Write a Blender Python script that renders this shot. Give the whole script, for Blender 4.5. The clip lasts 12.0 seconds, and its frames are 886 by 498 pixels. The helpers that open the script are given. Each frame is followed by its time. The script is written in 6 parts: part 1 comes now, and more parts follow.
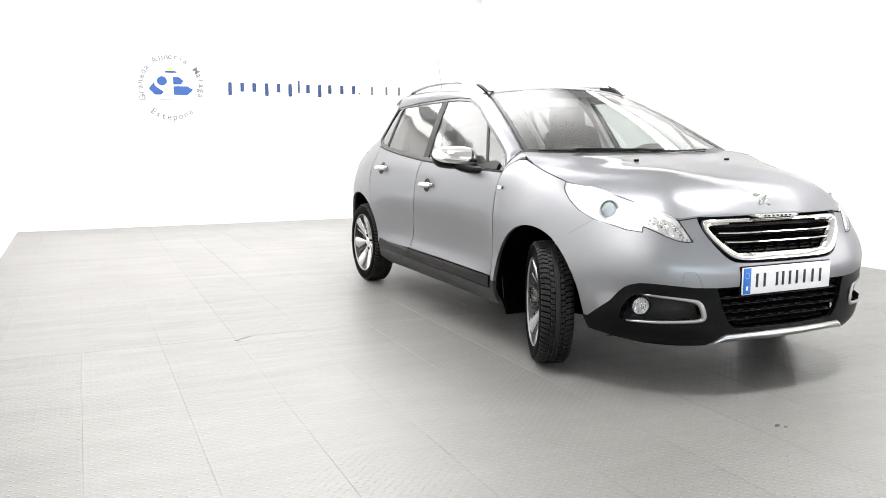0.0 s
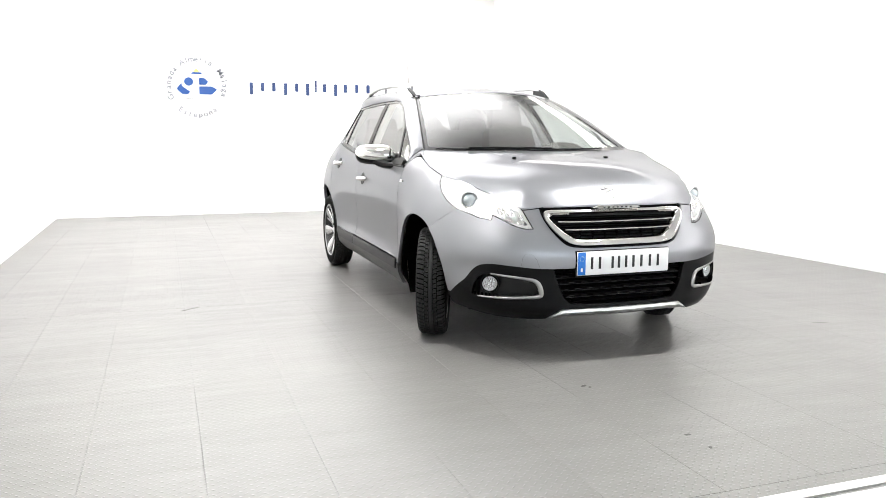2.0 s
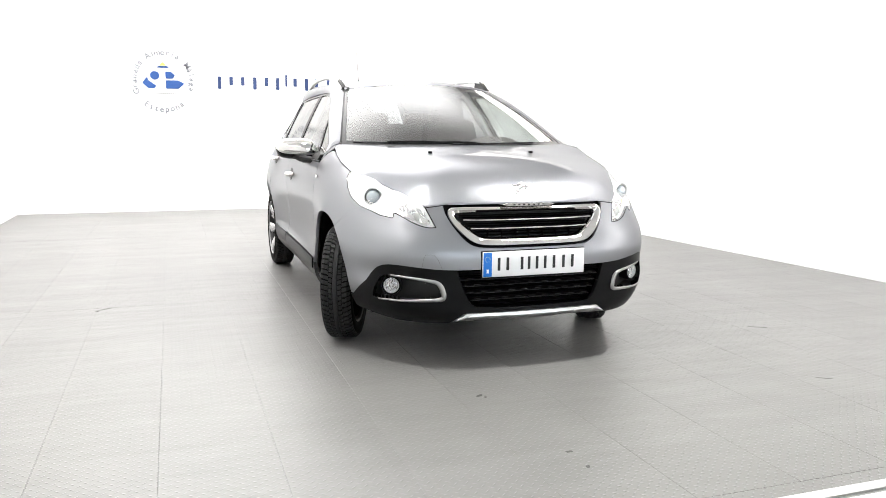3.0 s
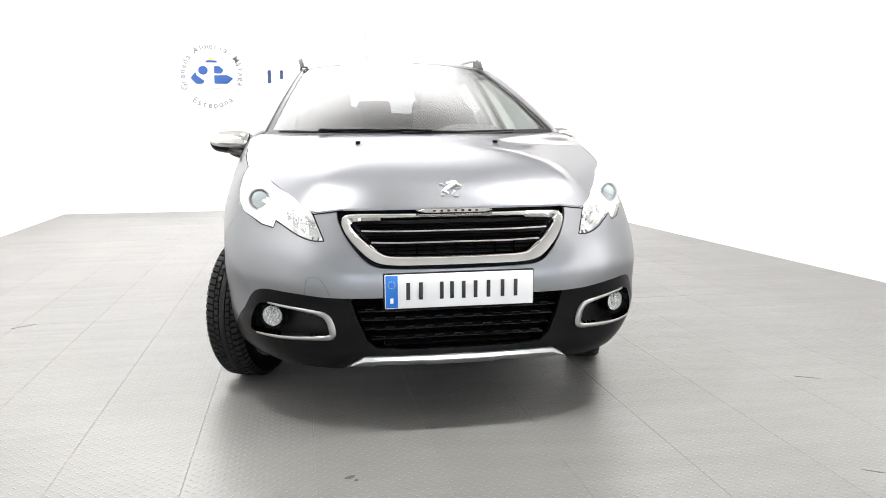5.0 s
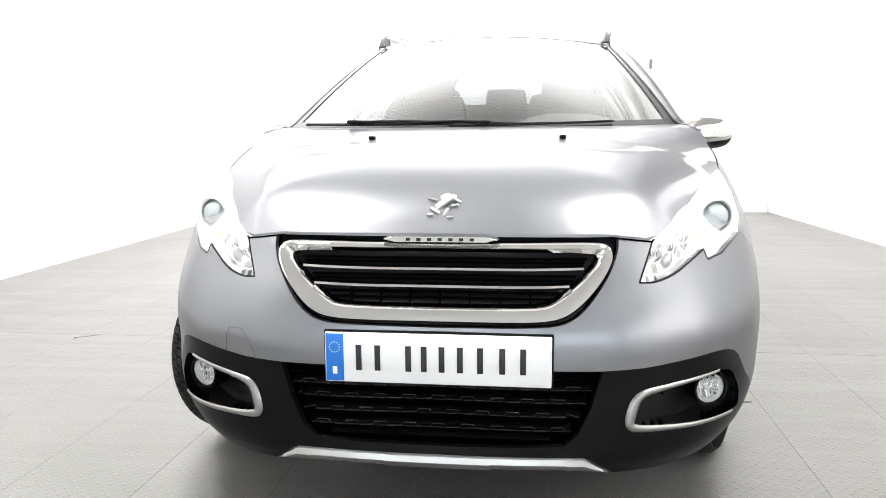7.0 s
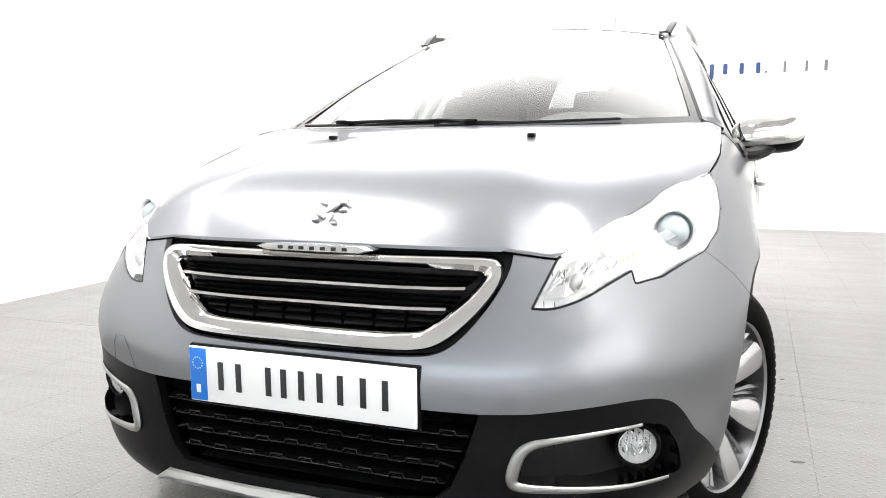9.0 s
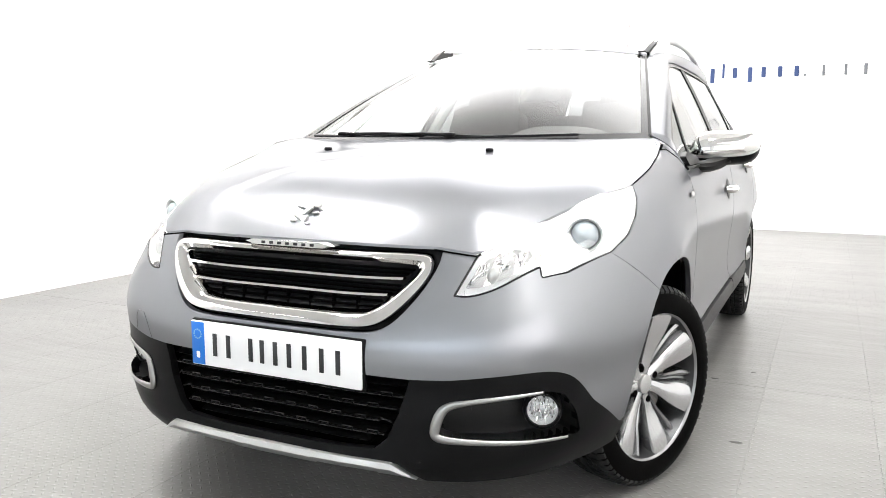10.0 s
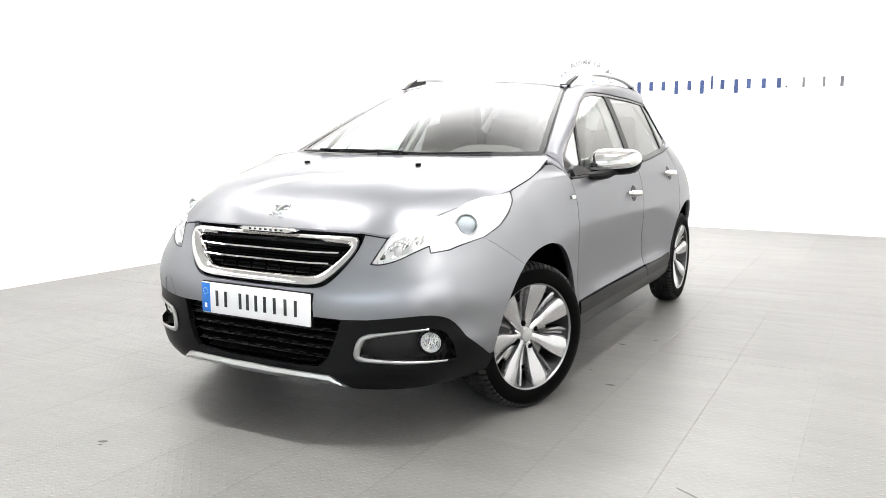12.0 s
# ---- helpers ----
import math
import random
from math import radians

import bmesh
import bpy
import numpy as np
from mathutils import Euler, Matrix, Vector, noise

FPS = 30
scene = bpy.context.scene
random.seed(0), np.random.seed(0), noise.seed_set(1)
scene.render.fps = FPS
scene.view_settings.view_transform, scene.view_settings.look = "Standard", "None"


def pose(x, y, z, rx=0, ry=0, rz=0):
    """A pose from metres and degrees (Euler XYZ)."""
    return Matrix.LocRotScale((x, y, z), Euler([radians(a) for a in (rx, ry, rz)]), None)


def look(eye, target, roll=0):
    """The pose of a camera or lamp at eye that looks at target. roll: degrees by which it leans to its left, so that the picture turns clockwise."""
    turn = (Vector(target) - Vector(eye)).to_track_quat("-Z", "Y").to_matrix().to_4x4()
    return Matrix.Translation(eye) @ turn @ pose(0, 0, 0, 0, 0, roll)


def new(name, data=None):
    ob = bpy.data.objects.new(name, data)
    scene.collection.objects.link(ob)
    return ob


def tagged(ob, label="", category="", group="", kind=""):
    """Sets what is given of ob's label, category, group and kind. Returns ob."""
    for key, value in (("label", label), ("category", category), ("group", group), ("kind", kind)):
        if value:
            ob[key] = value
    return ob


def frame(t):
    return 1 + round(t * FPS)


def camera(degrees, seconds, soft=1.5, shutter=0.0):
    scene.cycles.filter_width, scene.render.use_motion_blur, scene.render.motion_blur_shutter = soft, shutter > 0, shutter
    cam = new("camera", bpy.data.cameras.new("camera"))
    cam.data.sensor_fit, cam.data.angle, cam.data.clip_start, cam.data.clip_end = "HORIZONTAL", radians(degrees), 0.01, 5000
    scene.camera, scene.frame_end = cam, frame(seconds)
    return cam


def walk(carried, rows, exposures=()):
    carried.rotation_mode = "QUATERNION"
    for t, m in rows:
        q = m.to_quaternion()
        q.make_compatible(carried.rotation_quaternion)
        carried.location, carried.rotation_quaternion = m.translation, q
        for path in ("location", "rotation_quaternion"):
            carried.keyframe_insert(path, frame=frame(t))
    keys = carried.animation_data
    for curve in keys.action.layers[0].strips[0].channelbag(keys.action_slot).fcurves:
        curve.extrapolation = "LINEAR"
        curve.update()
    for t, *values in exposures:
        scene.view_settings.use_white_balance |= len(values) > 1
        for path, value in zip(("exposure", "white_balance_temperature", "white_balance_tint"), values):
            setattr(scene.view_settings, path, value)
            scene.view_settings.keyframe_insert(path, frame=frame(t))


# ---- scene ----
cam = camera(58.7, 12.0, 0.85)
PATH = [
    (0, (-2.784, -2.460, 1.082), (-1.958, -0.659, 0.808), 0.05),
    (0.5, (-2.664, -2.712, 1.071), (-1.901, -0.883, 0.801), 0.18),
    (1, (-2.559, -2.990, 1.090), (-1.833, -1.146, 0.814), 0.24),
    (1.5, (-2.363, -3.224, 1.101), (-1.680, -1.365, 0.821), 0.26),
    (2, (-2.140, -3.360, 1.113), (-1.482, -1.494, 0.825), 0.18),
    (2.5, (-1.869, -3.357, 1.119), (-1.222, -1.488, 0.820), 0.10),
    (3, (-1.587, -3.310, 1.093), (-0.946, -1.439, 0.798), 0.32),
    (3.5, (-1.307, -3.220, 1.081), (-0.696, -1.339, 0.783), 0.26),
    (5.5, (-0.319, -2.377, 1.024), (-0.103, -0.411, 0.724), -0.25),
    (6, (-0.136, -2.146, 1.025), (-0.071, -0.170, 0.720), -0.18),
    (6.5, (0.064, -1.918, 1.024), (-0.037, 0.055, 0.715), -0.41),
    (7, (0.243, -1.725, 1.008), (-0.014, 0.235, 0.708), -0.46),
    (9, (0.835, -1.310, 0.964), (0.105, 0.533, 0.699), -0.49),
    (9.5, (1.018, -1.427, 1.000), (0.219, 0.385, 0.722), -0.18),
    (10, (1.219, -1.527, 1.017), (0.349, 0.253, 0.740), 0.03),
    (10.5, (1.426, -1.653, 1.033), (0.504, 0.100, 0.759), 0.11),
    (11, (1.616, -1.827, 1.040), (0.678, -0.080, 0.776), -0.06),
    (11.5, (1.795, -1.983, 1.065), (0.848, -0.242, 0.795), 0.09),
    (12, (1.985, -2.153, 1.092), (1.026, -0.420, 0.814), 0.23),
]
walk(cam, [(t, look(eye, target, roll)) for t, eye, target, roll in PATH], [(0, -0.14), (3.5, -0.18), (5.5, -0.16), (9, -0.02), (12, -0.08)])

# ---- light and exposure ----
world = bpy.data.worlds.new("room_world")
scene.world = world
world.use_nodes = True
world.node_tree.nodes["Background"].inputs[0].default_value = (0.9, 0.95, 1.0, 1)
world.node_tree.nodes["Background"].inputs[1].default_value = 0.3


# ---- materials ----
def material(name, colour, rough=0.5, metal=0.0, grain=0.0, scale=30.0, bump=0.0, coat=0.0, stain=0.0, emit=0.0, spec=0.5):
    """A surface with fine grain, larger stains and a little relief."""
    m = bpy.data.materials.new(name)
    m.use_nodes = True
    t = m.node_tree
    b = t.nodes["Principled BSDF"]
    b.inputs["Base Color"].default_value = (*colour, 1)
    b.inputs["Roughness"].default_value = rough
    b.inputs["Metallic"].default_value = metal
    b.inputs["Specular IOR Level"].default_value = spec
    b.inputs["Coat Weight"].default_value = coat
    b.inputs["Coat Roughness"].default_value = 0.05
    if emit:
        b.inputs["Emission Color"].default_value = (*colour, 1)
        b.inputs["Emission Strength"].default_value = emit
    if grain or bump or stain:
        co = t.nodes.new("ShaderNodeTexCoord")
        fine = t.nodes.new("ShaderNodeTexNoise")
        fine.inputs["Scale"].default_value = scale
        fine.inputs["Detail"].default_value = 5
        wide = t.nodes.new("ShaderNodeTexNoise")
        wide.inputs["Scale"].default_value = 2.3
        wide.inputs["Detail"].default_value = 4
        for n in (fine, wide):
            t.links.new(co.outputs["Object"], n.inputs["Vector"])
        add = t.nodes.new("ShaderNodeMath")
        add.operation = "MULTIPLY_ADD"
        add.inputs[1].default_value = grain
        t.links.new(fine.outputs["Fac"], add.inputs[0])
        add2 = t.nodes.new("ShaderNodeMath")
        add2.operation = "MULTIPLY_ADD"
        add2.inputs[1].default_value = stain
        add2.inputs[2].default_value = 1.0 - 0.5 * (grain + stain)
        t.links.new(wide.outputs["Fac"], add2.inputs[0])
        t.links.new(add2.outputs[0], add.inputs[2])
        mul = t.nodes.new("ShaderNodeMix")
        mul.data_type = "RGBA"
        mul.blend_type = "MULTIPLY"
        mul.inputs["Factor"].default_value = 1.0
        mul.inputs["A"].default_value = (*colour, 1)
        t.links.new(add.outputs[0], mul.inputs["B"])
        t.links.new(mul.outputs["Result"], b.inputs["Base Color"])
        if bump:
            bp = t.nodes.new("ShaderNodeBump")
            bp.inputs["Strength"].default_value = 1.0
            bp.inputs["Distance"].default_value = bump
            t.links.new(fine.outputs["Fac"], bp.inputs["Height"])
            t.links.new(bp.outputs["Normal"], b.inputs["Normal"])
    return m


def glass_material(name, tint, base=0.08, rough=0.0):
    """A thin pane: it lets light through with a tint and mirrors more at grazing angles."""
    m = bpy.data.materials.new(name)
    m.use_nodes = True
    t = m.node_tree
    t.nodes.remove(t.nodes["Principled BSDF"])
    clear = t.nodes.new("ShaderNodeBsdfTransparent")
    clear.inputs["Color"].default_value = (*tint, 1)
    gloss = t.nodes.new("ShaderNodeBsdfGlossy")
    gloss.inputs["Roughness"].default_value = rough
    lw = t.nodes.new("ShaderNodeLayerWeight")
    lw.inputs["Blend"].default_value = 0.5
    power = t.nodes.new("ShaderNodeMath")
    power.operation = "POWER"
    power.inputs[1].default_value = 4.0
    fr = t.nodes.new("ShaderNodeMath")
    fr.operation = "MULTIPLY_ADD"
    fr.inputs[1].default_value, fr.inputs[2].default_value = 1.0 - base, base
    t.links.new(lw.outputs["Facing"], power.inputs[0])
    t.links.new(power.outputs[0], fr.inputs[0])
    mix = t.nodes.new("ShaderNodeMixShader")
    t.links.new(fr.outputs[0], mix.inputs[0])
    t.links.new(clear.outputs[0], mix.inputs[1])
    t.links.new(gloss.outputs[0], mix.inputs[2])
    t.links.new(mix.outputs[0], t.nodes["Material Output"].inputs["Surface"])
    return m


def plate_floor_material():
    """Grey painted steel with small raised lozenges, worn and scuffed."""
    m = material("floor_steel", (0.172, 0.168, 0.162), 0.42, 0.0, 0.10, 60, 0.0, stain=0.22)
    t = m.node_tree
    b = t.nodes["Principled BSDF"]
    co = [n for n in t.nodes if n.type == "TEX_COORD"][0]

    def math(op, a, c=None, d=None):
        n = t.nodes.new("ShaderNodeMath")
        n.operation = op
        for k, v in enumerate((a, c, d)):
            if v is None:
                continue
            if isinstance(v, (int, float)):
                n.inputs[k].default_value = v
            else:
                t.links.new(v, n.inputs[k])
        return n.outputs[0]

    geo = t.nodes.new("ShaderNodeNewGeometry")
    sep = t.nodes.new("ShaderNodeSeparateXYZ")
    t.links.new(geo.outputs["Position"], sep.inputs[0])
    px, py = sep.outputs[0], sep.outputs[1]
    u = math("MULTIPLY", math("ADD", px, py), 26.0)
    v = math("MULTIPLY", math("SUBTRACT", px, py), 26.0)
    fu, fv = math("SUBTRACT", math("FRACT", u), 0.5), math("SUBTRACT", math("FRACT", v), 0.5)
    par = math("MODULO", math("ADD", math("FLOOR", u), math("ADD", math("FLOOR", v), 4000.0)), 2.0)
    a = math("MULTIPLY_ADD", par, 6.0, 2.2)
    c = math("MULTIPLY_ADD", par, -6.0, 8.2)
    eu, ev = math("MULTIPLY", fu, a), math("MULTIPLY", fv, c)
    dist = math("SQRT", math("ADD", math("MULTIPLY", eu, eu), math("MULTIPLY", ev, ev)))
    height = math("SMOOTH_MAX", math("SUBTRACT", 1.0, dist), 0.0, 0.3)
    bp = t.nodes.new("ShaderNodeBump")
    bp.inputs["Strength"].default_value = 0.9
    bp.inputs["Distance"].default_value = 0.0018
    # the sheet is not quite flat: long shallow ripples across the plates, and finer dents
    stretch = t.nodes.new("ShaderNodeMapping")
    stretch.inputs["Scale"].default_value = (0.7, 3.2, 1.0)
    t.links.new(geo.outputs["Position"], stretch.inputs["Vector"])
    ripple = t.nodes.new("ShaderNodeTexNoise")
    ripple.inputs["Scale"].default_value = 1.0
    ripple.inputs["Detail"].default_value = 3
    t.links.new(stretch.outputs["Vector"], ripple.inputs["Vector"])
    wave = t.nodes.new("ShaderNodeTexNoise")
    wave.inputs["Scale"].default_value = 7.0
    wave.inputs["Detail"].default_value = 3
    t.links.new(geo.outputs["Position"], wave.inputs["Vector"])
    t.links.new(math("MULTIPLY_ADD", ripple.outputs["Fac"], 6.0, math("MULTIPLY_ADD", wave.outputs["Fac"], 1.4, height)), bp.inputs["Height"])
    scuff = t.nodes.new("ShaderNodeTexNoise")
    scuff.inputs["Scale"].default_value = 1.3
    scuff.inputs["Detail"].default_value = 4
    scuff.inputs["Roughness"].default_value = 0.5
    t.links.new(geo.outputs["Position"], scuff.inputs["Vector"])
    ramp = t.nodes.new("ShaderNodeMapRange")
    ramp.inputs["From Min"].default_value = 0.0
    ramp.inputs["From Max"].default_value = 1.0
    ramp.inputs["To Min"].default_value = 0.285
    ramp.inputs["To Max"].default_value = 0.39
    t.links.new(scuff.outputs["Fac"], ramp.inputs["Value"])
    t.links.new(ramp.outputs["Result"], b.inputs["Roughness"])
    t.links.new(bp.outputs["Normal"], b.inputs["Normal"])
    info = t.nodes.new("ShaderNodeObjectInfo")
    hsv = t.nodes.new("ShaderNodeHueSaturation")
    val = math("MULTIPLY_ADD", info.outputs["Random"], 0.07, 0.965)
    t.links.new(val, hsv.inputs["Value"])
    old = b.inputs["Base Color"].links[0].from_socket
    # worn tops of the lozenges, rubbed streaks and broad unevenness
    rub = t.nodes.new("ShaderNodeTexNoise")
    rub.inputs["Scale"].default_value = 2.6
    rub.inputs["Detail"].default_value = 8
    rub.inputs["Roughness"].default_value = 0.62
    t.links.new(stretch.outputs["Vector"], rub.inputs["Vector"])
    broad = t.nodes.new("ShaderNodeTexNoise")
    broad.inputs["Scale"].default_value = 0.55
    broad.inputs["Detail"].default_value = 6
    t.links.new(geo.outputs["Position"], broad.inputs["Vector"])
    shade = math("MULTIPLY", math("MULTIPLY_ADD", height, 0.05, 0.985), math("MULTIPLY", math("MULTIPLY_ADD", rub.outputs["Fac"], 0.26, 0.87), math("MULTIPLY_ADD", broad.outputs["Fac"], 0.24, 0.88)))
    worn = t.nodes.new("ShaderNodeMix")
    worn.data_type = "RGBA"
    worn.blend_type = "MULTIPLY"
    worn.inputs["Factor"].default_value = 1.0
    t.links.new(old, worn.inputs["A"])
    t.links.new(shade, worn.inputs["B"])
    t.links.new(worn.outputs["Result"], hsv.inputs["Color"])
    t.links.new(hsv.outputs[0], b.inputs["Base Color"])
    return m


PAINT = material("silver_paint", (0.260, 0.264, 0.282), 0.36, 0.95, 0.05, 900, 0.0, coat=0.5, stain=0.02)
PAINT.node_tree.nodes["Principled BSDF"].inputs["Coat Roughness"].default_value = 0.05
PAINT.node_tree.nodes["Principled BSDF"].inputs["Specular Tint"].default_value = (0.43, 0.43, 0.44, 1)
CHROME = material("chrome", (0.66, 0.65, 0.635), 0.05, 1.0, 0.03, 40)
SATIN = material("satin_silver", (0.62, 0.62, 0.61), 0.30, 0.9, 0.05, 300)
TRIM = material("satin_trim", (0.31, 0.307, 0.30), 0.34, 0.95, 0.05, 300)
ALLOY = material("alloy", (0.60, 0.60, 0.605), 0.2, 0.95, 0.05, 200)
DARK_ALLOY = material("dark_alloy", (0.13, 0.13, 0.135), 0.4, 0.8, 0.1, 120)
# rim barrel and caliper darkened for the shade between the spokes
SHADED_METAL = material("shaded_metal", (0.045, 0.045, 0.046), 0.38, 0.8, 0.1, 120)
# darker copies of the alloy paint shade on spoke flanks and rim lip
SHADED_FLANK = material("shaded_flank", (0.24, 0.24, 0.245), 0.26, 0.9, 0.08, 150)
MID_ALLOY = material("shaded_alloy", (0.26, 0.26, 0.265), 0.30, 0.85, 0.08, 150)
PLASTIC = material("black_plastic", (0.0045, 0.0045, 0.0048), 0.36, 0.0, 0.25, 260, 0.0002, stain=0.1, spec=0.10)
GREY_PLASTIC = material("grey_plastic", (0.030, 0.0295, 0.029), 0.42, 0.0, 0.2, 260, 0.0004, stain=0.1, spec=0.2)
RECESS = material("recess_plastic", (0.013, 0.013, 0.013), 0.36, 0.0, 0.2, 260, 0.0004, stain=0.1, spec=0.3)
DASH_TOP = material("dash_top", (0.055, 0.050, 0.046), 0.6, 0.0, 0.05, 60, stain=0.08)
DASH = material("dash_plastic", (0.011, 0.011, 0.012), 0.45, 0.0, 0.2, 260)
GLOSS_BLACK = material("gloss_black", (0.010, 0.010, 0.011), 0.2, 0.0, 0.1, 40, spec=0.25)
# near-black that stands for shade in gaps, hollows and behind the body
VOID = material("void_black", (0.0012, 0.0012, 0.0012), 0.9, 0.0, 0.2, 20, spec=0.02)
# carcass near-black to shade the grooves, worn tread blocks paler as if lit
RUBBER = material("rubber", (0.0028, 0.0027, 0.0026), 0.6, 0.0, 0.3, 150, 0.0005, stain=0.2, spec=0.02)
TREAD = material("worn_lit_tread", (0.015, 0.015, 0.015), 0.65, 0.0, 0.3, 150, 0.0005, stain=0.3, spec=0.2)
CLOTH = material("seat_cloth", (0.085, 0.076, 0.071), 0.9, 0.0, 0.06, 90, stain=0.1)
CABIN = material("cabin_plastic", (0.16, 0.152, 0.14), 0.55, 0.0, 0.05, 60, stain=0.08)
LINER = material("cabin_lining", (0.70, 0.69, 0.665), 0.9, 0.0, 0.04, 60, stain=0.04)
REFLECTOR = material("lamp_reflector", (0.88, 0.88, 0.88), 0.08, 0.95, 0.05, 60)
LAMP_WHITE = material("lamp_housing", (0.93, 0.93, 0.93), 0.35, 0.4, 0.04, 60)
AMBER = material("amber", (0.85, 0.66, 0.30), 0.3)
RED_LAMP = material("red_lamp", (0.45, 0.02, 0.02), 0.12, coat=1.0)
PLATE_WHITE = material("plate_white", (0.87, 0.87, 0.87), 0.35, 0.0, 0.03, 80)
PLATE_BLUE = material("plate_blue", (0.01, 0.17, 0.62), 0.35, 0.0, 0.03, 80)
INK = material("plate_ink", (0.02, 0.02, 0.022), 0.45)
YELLOW = material("star_yellow", (0.35, 0.55, 0.55), 0.4)
WALL = material("white_wall", (0.86, 0.86, 0.855), 0.75, 0.0, 0.03, 90, 0.0003, stain=0.04)
CEILING = material("ceiling_paint", (0.66, 0.66, 0.655), 0.8, 0.0, 0.03, 90, 0.0003)
CONCRETE = material("concrete", (0.21, 0.207, 0.20), 0.6, 0.0, 0.2, 25, 0.0006, stain=0.3)
SCUFF = material("floor_scuff", (0.075, 0.072, 0.07), 0.7, 0.0, 0.3, 200)
PALE_TILE = material("pale_floor", (0.66, 0.655, 0.64), 0.4, 0.0, 0.06, 25, 0.0003, stain=0.08)
SIGN_BLUE = material("sign_blue", (0.016, 0.040, 0.14), 0.45, 0.0, 0.05, 30)
LOGO_BLUE = material("logo_blue", (0.008, 0.065, 0.26), 0.4, 0.0, 0.05, 30)
SIGN_GREY = material("sign_grey", (0.13, 0.135, 0.15), 0.45, 0.0, 0.05, 30)
RING_GREY = material("ring_grey", (0.20, 0.21, 0.24), 0.45, 0.0, 0.05, 30)
SIGN_YELLOW = material("sign_yellow", (0.75, 0.68, 0.15), 0.45)
STEEL = material("bare_steel", (0.55, 0.55, 0.54), 0.35, 0.9, 0.1, 120)
DISC = material("brake_disc", (0.32, 0.31, 0.30), 0.4, 0.9, 0.1, 90)
GREEN = material("green_cap", (0.02, 0.42, 0.25), 0.5)
PANEL_LIGHT = material("light_panel", (1.0, 0.993, 0.985), 0.6, emit=1.0)
WALL_WASH = material("wall_wash", (1.0, 0.972, 0.945), 0.6, emit=1.0)
FRONT_LIGHT = material("front_strip_light", (1.0, 0.993, 0.985), 0.6, emit=1.0)
# glow of the two fill panels added out of view
WARM_FILL = material("warm_fill", (1.0, 0.98, 0.965), 0.6, emit=1.0)
COOL_FILL = material("cool_fill", (0.86, 0.935, 1.0), 0.6, emit=1.0)
FLOOR_STEEL = plate_floor_material()
GLASS = glass_material("clear_glass", (0.87, 0.90, 0.89), 0.09, 0.03)
SIDE_GLASS = glass_material("side_glass", (0.58, 0.62, 0.605), 0.045, 0.06)
DARK_GLASS = glass_material("dark_glass", (0.30, 0.31, 0.315), 0.025, 0.05)
LAMP_GLASS = glass_material("lamp_glass", (0.96, 0.96, 0.96), 0.06)


# ---- mesh helpers ----
def part(name, bm, mat, parent=None, label="", smooth=True, sharp=35):
    """Links a bmesh as one mesh object, under a thing or a part."""
    bmesh.ops.remove_doubles(bm, verts=bm.verts, dist=1e-5)
    bmesh.ops.recalc_face_normals(bm, faces=bm.faces)
    limit = radians(sharp)
    for f in bm.faces:
        f.smooth = smooth
    for e in bm.edges:
        if len(e.link_faces) == 2 and e.calc_face_angle(0) > limit:
            e.smooth = False
    me = bpy.data.meshes.new(name)
    bm.to_mesh(me)
    bm.free()
    me.materials.append(mat)
    ob = new(name, me)
    if parent is not None:
        ob.parent = parent
    if label:
        tagged(ob, label)
    return ob


def thing(name, at=(0, 0, 0), label="", category="", group="", kind=""):
    ob = new(name)
    ob.location = at
    ob.empty_display_size = 0.1
    return tagged(ob, label, category, group, kind)


def put(bm, verts, faces):
    vs = [bm.verts.new(v) for v in verts]
    for f in faces:
        try:
            bm.faces.new([vs[i] for i in f])
        except ValueError:
            pass
    return vs


def loft(rows, bm=None, closed=False, caps=False):
    """A skin over rows of points, all of one length. closed: each row is a ring."""
    bm = bm or bmesh.new()
    n = len(rows[0])
    vs = [[bm.verts.new(p) for p in row] for row in rows]
    for a, b in zip(vs, vs[1:]):
        for i in range(n if closed else n - 1):
            j = (i + 1) % n
            bm.faces.new((a[i], a[j], b[j], b[i]))
    if caps:
        bm.faces.new(vs[0])
        bm.faces.new(vs[-1][::-1])
    return bm


def tube(points, radius, bm=None, sides=10, flat=1.0, up=(0, 0, 1)):
    """A round or flattened bar along points. radius: a number, or one for each point."""
    pts = [Vector(p) for p in points]
    rad = [radius] * len(pts) if isinstance(radius, (int, float)) else radius
    rows = []
    for i, p in enumerate(pts):
        way = (pts[min(i + 1, len(pts) - 1)] - pts[max(i - 1, 0)]).normalized()
        side = way.cross(Vector(up))
        side = side.normalized() if side.length > 1e-4 else Vector((1, 0, 0))
        top = side.cross(way).normalized()
        rows.append([p + rad[i] * (math.cos(a) * side + flat * math.sin(a) * top) for a in (2 * math.pi * k / sides for k in range(sides))])
    return loft(rows, bm, True, True)


def lathe(profile, turns=48, bm=None, axis="x"):
    """Turns a profile of (along the axis, radius) round x or y."""
    rows = []
    for k in range(turns + 1):
        a = 2 * math.pi * k / turns
        c, s = math.cos(a), math.sin(a)
        rows.append([(h, r * c, r * s) if axis == "x" else (r * c, h, r * s) for h, r in profile])
    bm = loft(rows, bm)
    bmesh.ops.remove_doubles(bm, verts=bm.verts, dist=1e-6)
    return bm


